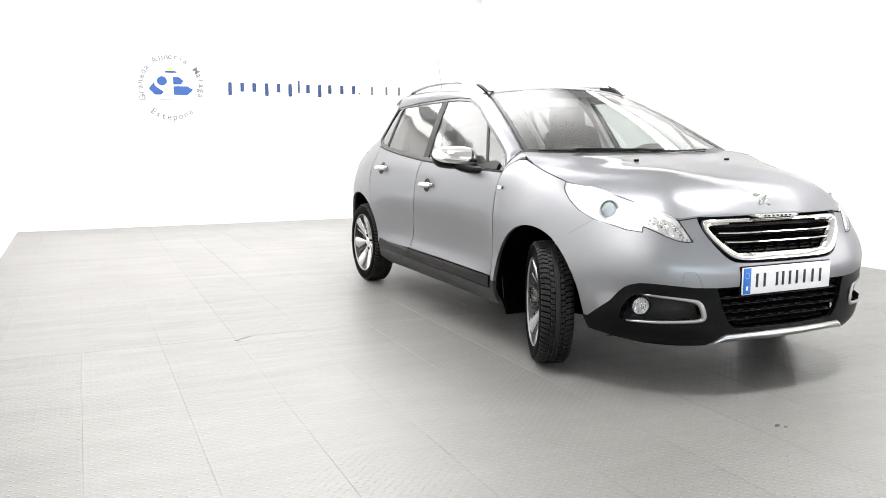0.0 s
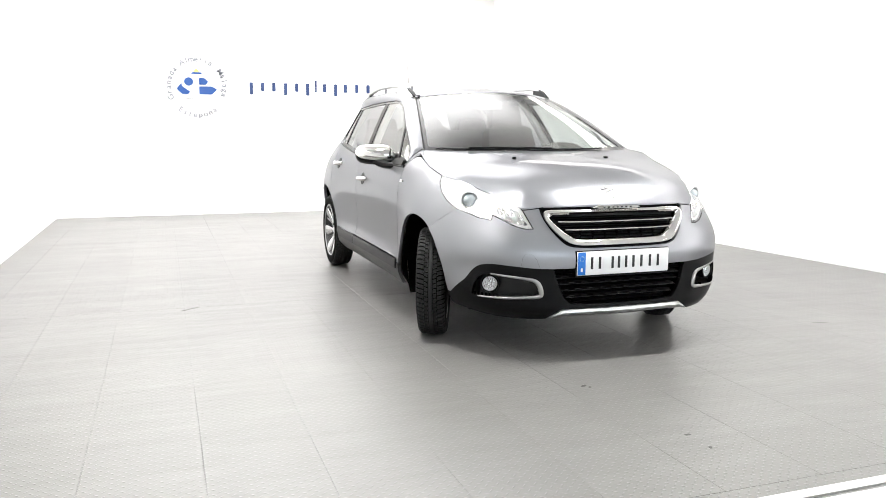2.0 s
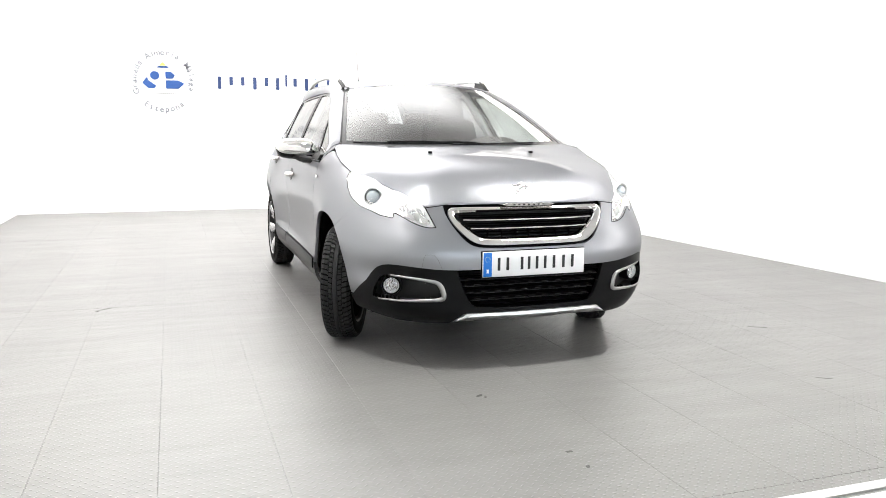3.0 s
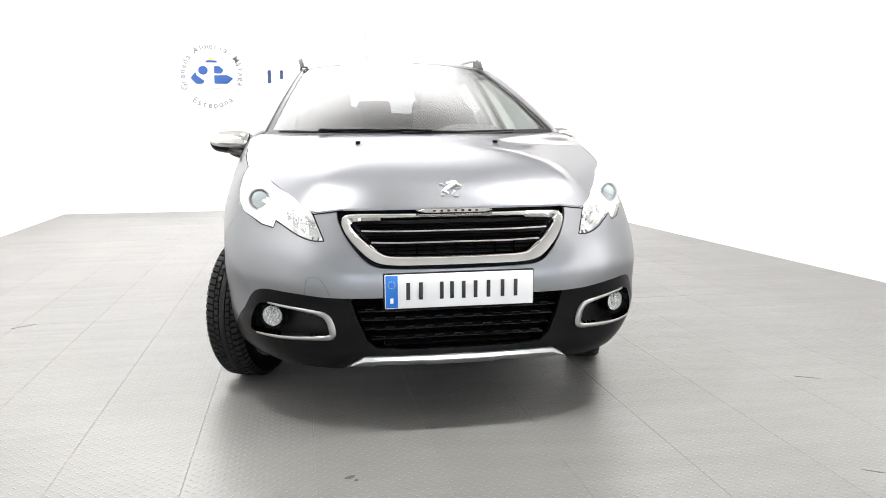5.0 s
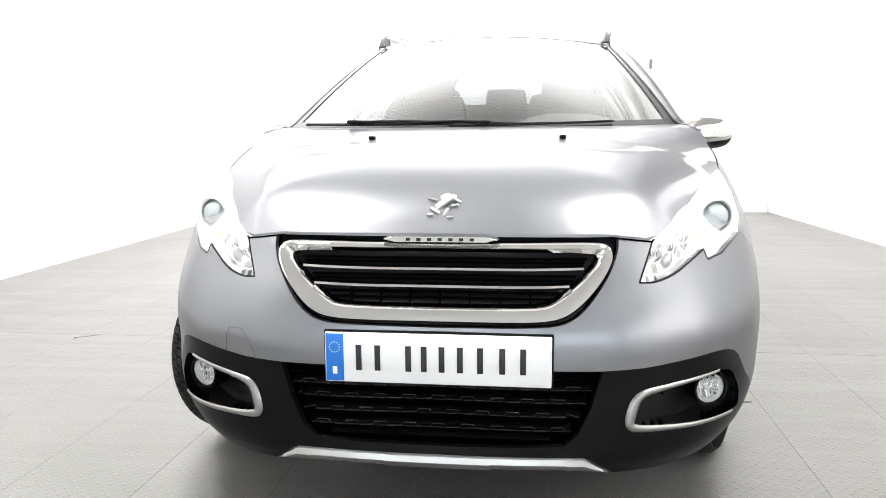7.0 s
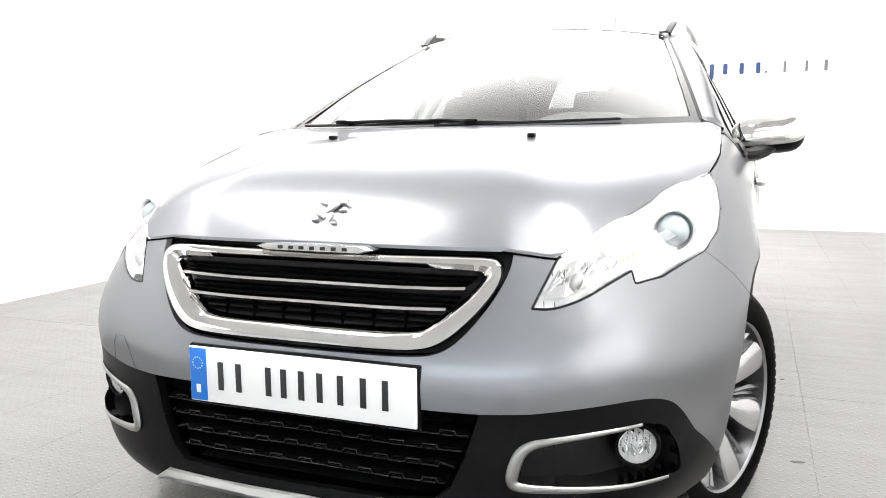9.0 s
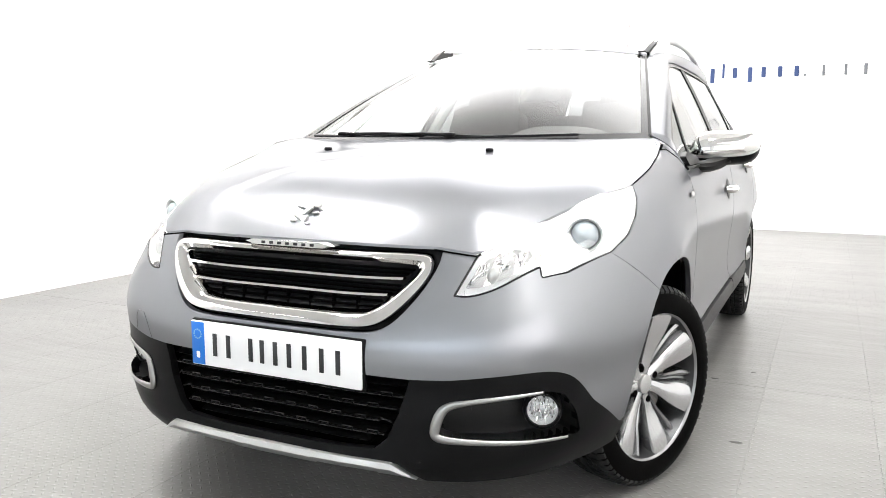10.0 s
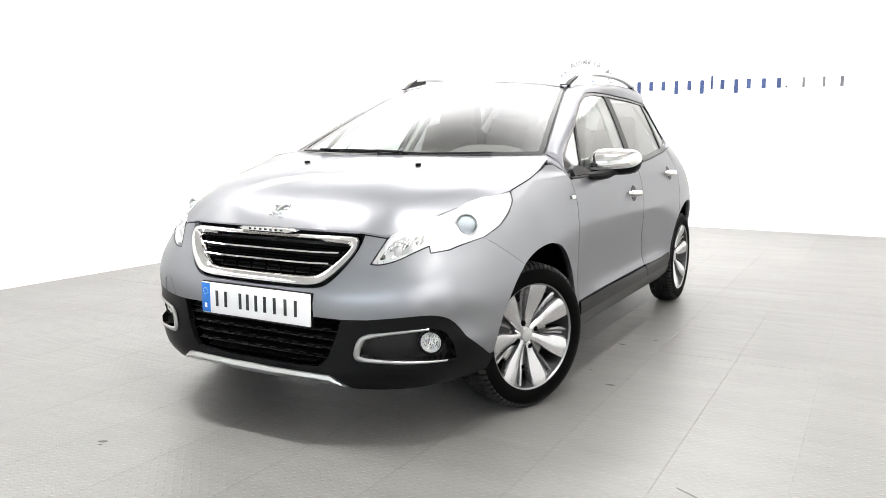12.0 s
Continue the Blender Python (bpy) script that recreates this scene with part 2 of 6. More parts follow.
def rbox(size, at=(0, 0, 0), bevel=0.01, bm=None, turn=None, segments=2):
    """A box with rounded edges."""
    out = bm or bmesh.new()
    tmp = bmesh.new()
    bmesh.ops.create_cube(tmp, size=1.0)
    bmesh.ops.scale(tmp, vec=size, verts=tmp.verts)
    if bevel > 0:
        bmesh.ops.bevel(tmp, geom=tmp.edges[:], offset=min(bevel, 0.45 * min(size)), segments=segments, affect="EDGES", profile=0.5)
    m = Matrix.Translation(at) @ (turn.to_4x4() if turn else Matrix())
    idx = {v: out.verts.new(m @ v.co) for v in tmp.verts}
    for f in tmp.faces:
        out.faces.new([idx[v] for v in f.verts])
    tmp.free()
    return out


def flip_x(bm):
    """The same bmesh on the other side of the car."""
    out = bmesh.new()
    idx = {v: out.verts.new((-v.co.x, v.co.y, v.co.z)) for v in bm.verts}
    for f in bm.faces:
        out.faces.new([idx[v] for v in reversed(f.verts)])
    return out


def clip(poly, axis, value, keep_more):
    out = []
    for i, p in enumerate(poly):
        q = poly[(i + 1) % len(poly)]
        a, b = p[axis] - value, q[axis] - value
        if not keep_more:
            a, b = -a, -b
        if a >= 0:
            out.append(p)
        if (a > 0 > b) or (a < 0 < b):
            t = a / (a - b)
            r = [p[0] + t * (q[0] - p[0]), p[1] + t * (q[1] - p[1])]
            r[axis] = value
            out.append(tuple(r))
    return out


def area(poly):
    return 0.5 * sum(p[0] * q[1] - q[0] * p[1] for p, q in zip(poly, poly[1:] + poly[:1]))


def patch(outline, place, step=0.03, rim=0.012, bm=None):
    """Meshes a flat outline in (u, v) by a grid and lays it on the surface place(u, v, inward); its border turns inward by rim."""
    bm = bm or bmesh.new()
    fine = []
    for p, q in zip(outline, outline[1:] + outline[:1]):
        n = max(1, int(math.hypot(q[0] - p[0], q[1] - p[1]) / step))
        fine += [(p[0] + (q[0] - p[0]) * k / n, p[1] + (q[1] - p[1]) * k / n) for k in range(n)]
    u0, u1 = min(p[0] for p in fine), max(p[0] for p in fine)
    v0, v1 = min(p[1] for p in fine), max(p[1] for p in fine)
    nu, nv = max(1, math.ceil((u1 - u0) / step)), max(1, math.ceil((v1 - v0) / step))
    cells = []
    for i in range(nu):
        a, b = u0 + (u1 - u0) * i / nu, u0 + (u1 - u0) * (i + 1) / nu
        strip = clip(clip(fine, 0, a, True), 0, b, False)
        if len(strip) < 3:
            continue
        for j in range(nv):
            c, d = v0 + (v1 - v0) * j / nv, v0 + (v1 - v0) * (j + 1) / nv
            cell = clip(clip(strip, 1, c, True), 1, d, False)
            if len(cell) >= 3 and abs(area(cell)) > 1e-9:
                cells.append(cell)
    index, flat, faces = {}, [], []
    for cell in cells:
        face = []
        for p in cell:
            key = (round(p[0], 5), round(p[1], 5))
            if key not in index:
                index[key] = len(flat)
                flat.append(p)
            if not face or face[-1] != index[key]:
                face.append(index[key])
        if face[0] == face[-1]:
            face.pop()
        if len(set(face)) >= 3:
            faces.append(face)
    us, vs = np.array(flat).T
    top = [bm.verts.new(p) for p in place(us, vs, 0.0)]
    made = []
    simple = []
    while faces:
        f = faces.pop()
        seen = {}
        for i, v in enumerate(f):
            if v in seen:
                faces += [g for g in (f[seen[v]:i], f[: seen[v]] + f[i:]) if len(set(g)) >= 3]
                break
            seen[v] = i
        else:
            simple.append(f)
    for f in simple:
        try:
            made.append(bm.faces.new([top[i] for i in f]))
        except ValueError:
            pass
    if rim:
        low = place(us, vs, rim)
        at = {v: i for i, v in enumerate(top)}
        lowv = {}
        for e in [e for e in {e for f in made for e in f.edges} if len(e.link_faces) == 1]:
            pair = [at[v] for v in e.verts]
            for i in pair:
                if i not in lowv:
                    lowv[i] = bm.verts.new(low[i])
            try:
                bm.faces.new((top[pair[0]], top[pair[1]], lowv[pair[1]], lowv[pair[0]]))
            except ValueError:
                pass
    for v in [v for v in top if not v.link_faces]:
        bm.verts.remove(v)
    return bm


def curve_through(keys, values):
    """A smooth curve through points that does not overshoot."""
    x, y = np.array(keys, float), np.array(values, float)
    h, d = np.diff(x), np.diff(y) / np.diff(x)
    m = np.zeros_like(y)
    m[0], m[-1] = d[0], d[-1]
    for i in range(1, len(x) - 1):
        if d[i - 1] * d[i] > 0:
            w1, w2 = 2 * h[i] + h[i - 1], h[i] + 2 * h[i - 1]
            m[i] = (w1 + w2) / (w1 / d[i - 1] + w2 / d[i])

    def at(q):
        q = np.asarray(q, float)
        i = np.clip(np.searchsorted(x, q) - 1, 0, len(x) - 2)
        t = np.clip((q - x[i]) / h[i], 0, 1)
        return (1 + 2 * t) * (1 - t) ** 2 * y[i] + t * (1 - t) ** 2 * h[i] * m[i] + t * t * (3 - 2 * t) * y[i + 1] + t * t * (t - 1) * h[i] * m[i + 1]

    return at


def soften(a, sigma, axis):
    """Evens an array out along an axis."""
    n = max(1, int(3 * sigma))
    k = np.exp(-0.5 * (np.arange(-n, n + 1) / max(sigma, 1e-6)) ** 2)
    k /= k.sum()
    pad = [(0, 0)] * a.ndim
    pad[axis] = (n, n)
    b = np.pad(a, pad, mode="reflect", reflect_type="odd")
    return np.apply_along_axis(lambda r: np.convolve(r, k, mode="valid"), axis, b)


# ---- the room ----
def slab(name, x0, x1, y0, y1, z0, z1, mat, label="", category="", kind="structure"):
    bm = rbox((x1 - x0, y1 - y0, z1 - z0), ((x0 + x1) / 2, (y0 + y1) / 2, (z0 + z1) / 2), 0.0)
    ob = part(name, bm, mat, None, "", False)
    return tagged(ob, label, category, "", kind)


WALL_Y, LEFT_X, BACK_Y, TOP_Z, EDGE_Y = 8.45, -3.5, -6.5, 3.3, -1.44


def wall_between(name, a, b, mat, label):
    """An upright wall with its face from a to b and 0.2 m of thickness behind it."""
    a, b = Vector((*a, 0)), Vector((*b, 0))
    out = Vector(((b - a).y, -(b - a).x, 0)).normalized() * 0.2
    bm = bmesh.new()
    base = [a, b, b + out, a + out]
    put(bm, [p + Vector((0, 0, z)) for z in (-0.1, TOP_Z) for p in base], [(0, 1, 2, 3), (7, 6, 5, 4), (0, 4, 5, 1), (1, 5, 6, 2), (2, 6, 7, 3), (3, 7, 4, 0)])
    return tagged(part(name, bm, mat, None, "", False), label, "wall", "", "structure")


RIGHT_NEAR, RIGHT_FAR = (3.95, BACK_Y), (2.86, WALL_Y)
wall_between("wall_north", (RIGHT_FAR[0] + 0.2, WALL_Y), (LEFT_X - 0.2, WALL_Y), WALL, "smooth white painted showroom wall with a blue sign")
wall_between("wall_west", (LEFT_X, WALL_Y), (LEFT_X, BACK_Y), WALL, "smooth white painted showroom side wall")
wall_between("wall_east", RIGHT_NEAR, RIGHT_FAR, WALL, "smooth white painted showroom side wall")
wall_between("wall_south", (LEFT_X - 0.2, BACK_Y), (RIGHT_NEAR[0] + 0.2, BACK_Y), CEILING, "plain pale grey wall closing the showroom")
slab("ceiling", LEFT_X - 0.2, 4.7, BACK_Y - 0.2, WALL_Y + 0.2, TOP_Z, TOP_Z + 0.15, CEILING, "plain pale grey ceiling above the car", "ceiling")
slab("ground", LEFT_X - 0.2, 4.7, BACK_Y - 0.2, WALL_Y + 0.2, -0.3, -0.0025, CONCRETE, "grey concrete slab under the steel plates", "floor")
slab("floor_apron", LEFT_X, 4.4, BACK_Y, EDGE_Y - 0.135, -0.0025, -0.001, PALE_TILE, "smooth white floor in front of the steel plates", "floor")
slab("edge_strip", LEFT_X, 3.6, EDGE_Y - 0.12, EDGE_Y - 0.075, -0.0025, 0.004, STEEL, "bright metal strip at the edge of the plates", "trim")


PLINTH_Y = 8.03
slab("plinth", LEFT_X, 2.86, PLINTH_Y, WALL_Y, -0.03, 0.10, WALL, "low white plinth along the foot of the wall", "trim")


def ceiling_light(x, y, w, d):
    ob = thing("ceiling_light", (x, y, TOP_Z), "large luminous white ceiling panel above the car", "ceiling light", "ceiling light panels")
    bm = bmesh.new()
    for sx, sy, px, py in ((w, 0.03, 0, d / 2), (w, 0.03, 0, -d / 2), (0.03, d, w / 2, 0), (0.03, d, -w / 2, 0)):
        rbox((sx + 0.03, sy, 0.05), (px, py, -0.025), 0.004, bm)
    part("frame", bm, CEILING, ob, "white frame", False)
    bm = rbox((w - 0.03, d - 0.03, 0.02), (0, 0, -0.03), 0.0)
    part("diffuser", bm, PANEL_LIGHT, ob, "glowing white diffuser", False)
    return ob


def unseen_strip(a, b, glow, width=0.12):
    """A slim ceiling lamp from a to b, added out of view."""
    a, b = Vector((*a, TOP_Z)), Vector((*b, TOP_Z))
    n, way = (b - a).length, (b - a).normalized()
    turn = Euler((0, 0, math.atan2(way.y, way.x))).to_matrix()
    ob = thing("unseen_strip", (0, 0, 0), "slim white ceiling strip light, added out of view", "ceiling light", "ceiling light strips")
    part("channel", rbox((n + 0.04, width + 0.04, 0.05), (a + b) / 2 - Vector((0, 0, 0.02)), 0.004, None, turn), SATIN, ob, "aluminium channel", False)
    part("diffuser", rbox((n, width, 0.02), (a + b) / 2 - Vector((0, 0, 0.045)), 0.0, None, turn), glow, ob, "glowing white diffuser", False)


PANEL_POWER, STRIP_POWER, FRONT_POWER, FILL_POWER = 5.4, 5.2, 370.0, 2.4
for lamp, power in ((PANEL_LIGHT, PANEL_POWER), (WALL_WASH, STRIP_POWER), (FRONT_LIGHT, FRONT_POWER), (COOL_FILL, FILL_POWER), (WARM_FILL, FILL_POWER)):
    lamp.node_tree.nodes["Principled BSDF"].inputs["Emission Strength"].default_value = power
# the panel's glow is shaped to dim towards its front and east, softening reflections
t = PANEL_LIGHT.node_tree
at = t.nodes.new("ShaderNodeTexCoord")
split = t.nodes.new("ShaderNodeSeparateXYZ")
t.links.new(at.outputs["Object"], split.inputs[0])
dims = []
for axis, a, b in ((1, -1.6, -0.5), (0, 2.4, 1.2)):
    n = t.nodes.new("ShaderNodeMapRange")
    n.interpolation_type = "SMOOTHSTEP"
    n.inputs["From Min"].default_value, n.inputs["From Max"].default_value = a, b
    t.links.new(split.outputs[axis], n.inputs["Value"])
    dims.append(n.outputs["Result"])
both_dim = t.nodes.new("ShaderNodeMath")
both_dim.operation = "MULTIPLY"
t.links.new(dims[0], both_dim.inputs[0])
t.links.new(dims[1], both_dim.inputs[1])
glow = t.nodes.new("ShaderNodeMath")
glow.operation = "MULTIPLY_ADD"
glow.inputs[1].default_value, glow.inputs[2].default_value = PANEL_POWER, 0.3
t.links.new(both_dim.outputs[0], glow.inputs[0])
t.links.new(glow.outputs[0], t.nodes["Principled BSDF"].inputs["Emission Strength"])
ceiling_light(-0.55, 3.75, 4.6, 7.0)
# unseen strips added along three walls to keep them bright
unseen_strip((-3.15, -2.8), (-3.15, 8.0), WALL_WASH, 0.5)
unseen_strip((3.12, -2.2), (2.55, 8.0), WALL_WASH, 0.5)
unseen_strip((-2.8, 8.1), (2.2, 8.1), WALL_WASH, 0.5)
# unseen lamps set to give the shadow edge under the nose
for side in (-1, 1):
    unseen_strip((1.35 * side - 0.2, 0.05), (1.35 * side + 0.2, 0.05), FRONT_LIGHT, 0.22)


def fill_panel(name, a, b, z0, z1, count, glow):
    """An added glowing panel, framed like a window, along a wall's face from a to b."""
    a, b = Vector((*a, 0)), Vector((*b, 0))
    n, way = (b - a).length, (b - a).normalized()
    ob = thing(name, a, "wide white-framed glowing panel, added out of view as fill", "window", "", "structure")
    ob.rotation_euler = (0, 0, math.atan2(way.y, way.x))
    step = n / count
    bm = bmesh.new()
    for z in (z0, z1):
        rbox((n + 0.08, 0.10, 0.08), (n / 2, 0.05, z), 0.006, bm)
    for k in range(count + 1):
        rbox((0.07, 0.09, z1 - z0 - 0.08), (k * step, 0.05, (z0 + z1) / 2), 0.006, bm)
    part("window_frame", bm, WALL, ob, "white frame", False)
    for k in range(count):
        part("pane", rbox((step - 0.08, 0.02, z1 - z0 - 0.09), ((k + 0.5) * step, 0.03, (z0 + z1) / 2), 0.0), glow, ob, "glowing white fill panel", False)


# unseen panels added to brighten the car's nose and right front corner
fill_panel("fill_panel_south", (-2.6, BACK_Y), (3.6, BACK_Y), 0.75, 2.75, 4, COOL_FILL)
fill_panel("fill_panel_east", (3.80, -4.5), (3.50, -0.5), 0.60, 2.60, 3, WARM_FILL)


# ---- the car: its surfaces ----
# The car stands along y with its nose at y = 0. The body's sides are a band round the car: s runs along a plan curve
# from the middle of the nose over one flank to the middle of the tail, z is height, and each height lies inward by an offset.
PLAN_X = (0, 0.15, 0.26, 0.40, 0.55, 0.66, 0.75, 0.815, 0.850, 0.862, 0.858, 0.848, 0.842, 0.842, 0.846, 0.860, 0.850, 0.800, 0.715, 0.60, 0.35, 0)
PLAN_Y = (-0.01, -0.008, 0.0, 0.018, 0.070, 0.145, 0.265, 0.42, 0.60, 0.78, 1.0, 1.3, 1.7, 2.3, 2.8, 3.2, 3.4, 3.62, 3.82, 3.98, 4.09, 4.13)
px, py = np.array(PLAN_X), np.array(PLAN_Y)
chord = np.r_[0, np.cumsum(np.hypot(np.diff(px), np.diff(py)))]
fine = np.linspace(0, chord[-1], 1201)
cx, cy = curve_through(chord, px)(fine), curve_through(chord, py)(fine)
cx = soften(cx, 9, 0)
full_y = soften(np.r_[cy[:0:-1], cy, cy[-2::-1]], 9, 0)
cy = full_y[1200:2401]
cx[0] = cx[-1] = 0.0
arc = np.r_[0, np.cumsum(np.hypot(np.diff(cx), np.diff(cy)))]
S_MAX = arc[-1]
SS = np.linspace(0, S_MAX, 601)
CX, CY = np.interp(SS, arc, cx), np.interp(SS, arc, cy)
TX, TY = np.gradient(CX, SS), np.gradient(CY, SS)
TL = np.hypot(TX, TY)
NX, NY = -TY / TL, TX / TL  # inward

ZZ = np.linspace(0.14, 1.46, 133)
PROFILES = (
    (0.0, (.14, .20, .235, .27, .30, .36, .52, .56, .60, .65, .70, .755, .80, .95, 1.46), (.06, .03, .0, -.006, .010, .022, .022, .03, .045, .066, .088, .115, .17, .45, 1.6)),
    (0.38, (.14, .20, .235, .27, .30, .36, .44, .52, .60, .66, .70, .755, .80, .95, 1.46), (.07, .04, .002, -.008, .0, .0, .006, .001, .027, .055, .075, .10, .14, .40, 1.5)),
    (0.84, (.14, .20, .235, .27, .30, .37, .44, .53, .60, .65, .70, .75, .78, .81, .85, .90, 1.46), (.15, .085, .05, .03, .015, .0, .007, -.001, .010, .032, .060, .088, .115, .150, .205, .285, 1.3)),
    ("y", 0.42, (.14, .25, .31, .40, .50, .60, .65, .70, .75, .80, .845, .88, .95, 1.46), (.12, .04, .02, .004, .0, .010, .020, .034, .053, .084, .128, .175, .29, 1.2)),
    ("y", 0.60, (.14, .25, .31, .40, .50, .60, .65, .70, .75, .80, .85, .892, .95, 1.46), (.09, .03, .015, .008, .0, .008, .016, .027, .042, .062, .088, .120, .17, .9)),
    ("y", 0.80, (.14, .25, .31, .50, .62, .70, .75, .80, .85, .90, .95, 1.0, 1.46), (.08, .03, .012, .0, .0, .008, .02, .037, .060, .089, .120, .165, .6)),
    ("y", 1.08, (.14, .20, .25, .31, .40, .50, .60, .70, .80, .85, .90, .95, 1.0, 1.05, 1.2, 1.46), (.08, .06, .03, .012, .014, .018, .016, .014, .022, .032, .048, .075, .115, .15, .23, .36)),
    ("y", 1.55, (.14, .20, .24, .29, .36, .385, .45, .55, .65, .72, .80, .88, .93, .96, 1.0, 1.1, 1.2, 1.35, 1.46), (.12, .07, .035, .008, .004, .018, .026, .020, .006, .0, .007, .020, .038, .056, .078, .128, .180, .268, .345)),
    ("y", 2.60, (.14, .20, .24, .29, .36, .385, .45, .55, .65, .72, .80, .88, .93, .96, 1.0, 1.1, 1.2, 1.35, 1.46), (.12, .07, .035, .008, .004, .018, .026, .020, .006, .0, .007, .020, .038, .056, .078, .128, .180, .268, .345)),
    ("y", 3.10, (.14, .20, .31, .50, .65, .72, .80, .88, .96, 1.02, 1.1, 1.2, 1.35, 1.46), (.09, .06, .012, .0, .0, .002, .012, .032, .068, .100, .142, .198, .290, .37)),
    ("y", 3.32, (.14, .20, .31, .50, .65, .72, .80, .88, .96, 1.02, 1.1, 1.2, 1.33, 1.46), (.09, .06, .015, .0, .0, .004, .018, .040, .080, .120, .190, .262, .345, .43)),
    ("y", 3.60, (.14, .20, .31, .50, .65, .72, .80, .88, .96, 1.02, 1.1, 1.2, 1.33, 1.46), (.10, .07, .015, .0, .0, .008, .025, .055, .110, .155, .235, .300, .38, .47)),
    (S_MAX - 0.62, (.14, .20, .30, .50, .70, .85, .95, 1.05, 1.2, 1.35, 1.46), (.12, .08, .02, .0, .02, .06, .12, .18, .27, .37, .46)),
    (S_MAX, (.14, .20, .30, .50, .70, .85, .95, 1.05, 1.2, 1.35, 1.46), (.12, .08, .0, .0, .05, .09, .11, .15, .24, .36, .46)),
)


def s_side(y):
    """s on the flank at a y of the plan curve."""
    ok = (CX > 0.5) & (CY > 0.07)
    return float(np.interp(y, CY[ok], SS[ok]))


stations, columns = [], []
for row in PROFILES:
    at, zs, off = (s_side(row[1]), row[2], row[3]) if row[0] == "y" else row
    stations.append(at)
    columns.append(curve_through(zs, off)(ZZ))
columns = np.array(columns)
OFFSET = np.array([curve_through(stations, columns[:, k])(SS) for k in range(len(ZZ))]).T
OFFSET = soften(np.r_[OFFSET[60:0:-1], OFFSET, OFFSET[-2:-62:-1]], 8.0, 0)[60:-60]
OFFSET = soften(OFFSET, 1.7, 1)


def band(s, z, inward=0.0):
    """Places on the body's side."""
    s, z = np.asarray(s, float), np.asarray(z, float)
    side, q = np.sign(s) + (s == 0), np.abs(s)
    i = np.clip(q / S_MAX * 600, 0, 599.999)
    k = np.clip((z - ZZ[0]) / (ZZ[1] - ZZ[0]), 0, len(ZZ) - 1.001)
    a, b = i.astype(int), k.astype(int)
    f, g = i - a, k - b
    off = (OFFSET[a, b] * (1 - f) + OFFSET[a + 1, b] * f) * (1 - g) + (OFFSET[a, b + 1] * (1 - f) + OFFSET[a + 1, b + 1] * f) * g + inward
    x = np.interp(q, SS, CX) + np.interp(q, SS, NX) * off
    y = np.interp(q, SS, CY) + np.interp(q, SS, NY) * off
    return np.stack([np.maximum(x, 0) * side, y, z], -1)


def on_x(x, z):
    """(s, z) of the front's point with that x."""
    q = SS[: int(600 * (s_side(0.62) / S_MAX))]
    p = band(q, np.full(len(q), z))[:, 0]
    i = int(np.clip(np.argmin(np.abs(p - x)), 1, len(p) - 2))
    j = i + 1 if p[i] < x else i
    t = (x - p[j - 1]) / max(p[j] - p[j - 1], 1e-6)
    return (float(q[j - 1] + min(max(t, 0), 1) * (q[1] - q[0])) if x > 0.002 else 0.0, z)


def on_y(y, z):
    """(s, z) of the flank's point with that y."""
    lo, hi = int(600 * 0.5 / S_MAX), int(600 * (S_MAX - 0.6) / S_MAX)
    q = SS[lo:hi]
    p = band(q, np.full(len(q), z))[:, 1]
    i = int(np.clip(np.searchsorted(p, y), 1, len(p) - 1))
    t = (y - p[i - 1]) / max(p[i] - p[i - 1], 1e-6)
    return (float(q[i - 1] + min(max(t, 0), 1) * (q[1] - q[0])), z)


def denser(pts, n=3):
    """Rounds an outline by cutting its corners again and again."""
    for _ in range(n):
        out = [pts[0]]
        for p, q in zip(pts, pts[1:]):
            out += [(p[0], p[1] + (q[1] - p[1]) * k, p[2] + (q[2] - p[2]) * k) if p[0] == q[0] else (p if k < 0.5 else q) for k in (0.25, 0.75)]
        pts = out + [pts[-1]]
    return [p for i, p in enumerate(pts) if not i or p != pts[i - 1]]


def open_middle(bm):
    """Takes away the inner wall that a half has along the middle of the car."""
    dead = [f for f in bm.faces if all(abs(v.co.x) < 1e-3 for v in f.verts)]
    bmesh.ops.delete(bm, geom=dead, context="FACES")


def line(points):
    """Outline points: ("x" or "y", value, z)."""
    return [on_x(v, z) if k == "x" else on_y(v, z) for k, v, z in points]


def arch(cy_, cz, r, a0, a1, n=18):
    """An arc in the side view, as outline points."""
    return [("y", cy_ + r * math.cos(radians(a0 + (a1 - a0) * k / n)), cz + r * math.sin(radians(a0 + (a1 - a0) * k / n))) for k in range(n + 1)]


def rounded(points, r=0.02, n=4):
    """Rounds the corners of an outline in (u, v)."""
    out = []
    for i, p in enumerate(points):
        a, b = points[i - 1], points[(i + 1) % len(points)]
        la, lb = math.dist(a, p), math.dist(b, p)
        ra, rb = min(r, 0.45 * la) / max(la, 1e-9), min(r, 0.45 * lb) / max(lb, 1e-9)
        p0 = (p[0] + (a[0] - p[0]) * ra, p[1] + (a[1] - p[1]) * ra)
        p1 = (p[0] + (b[0] - p[0]) * rb, p[1] + (b[1] - p[1]) * rb)
        out += [tuple((1 - t) ** 2 * p0[k] + 2 * t * (1 - t) * p[k] + t * t * p1[k] for k in (0, 1)) for t in (j / n for j in range(n + 1))]
    return out


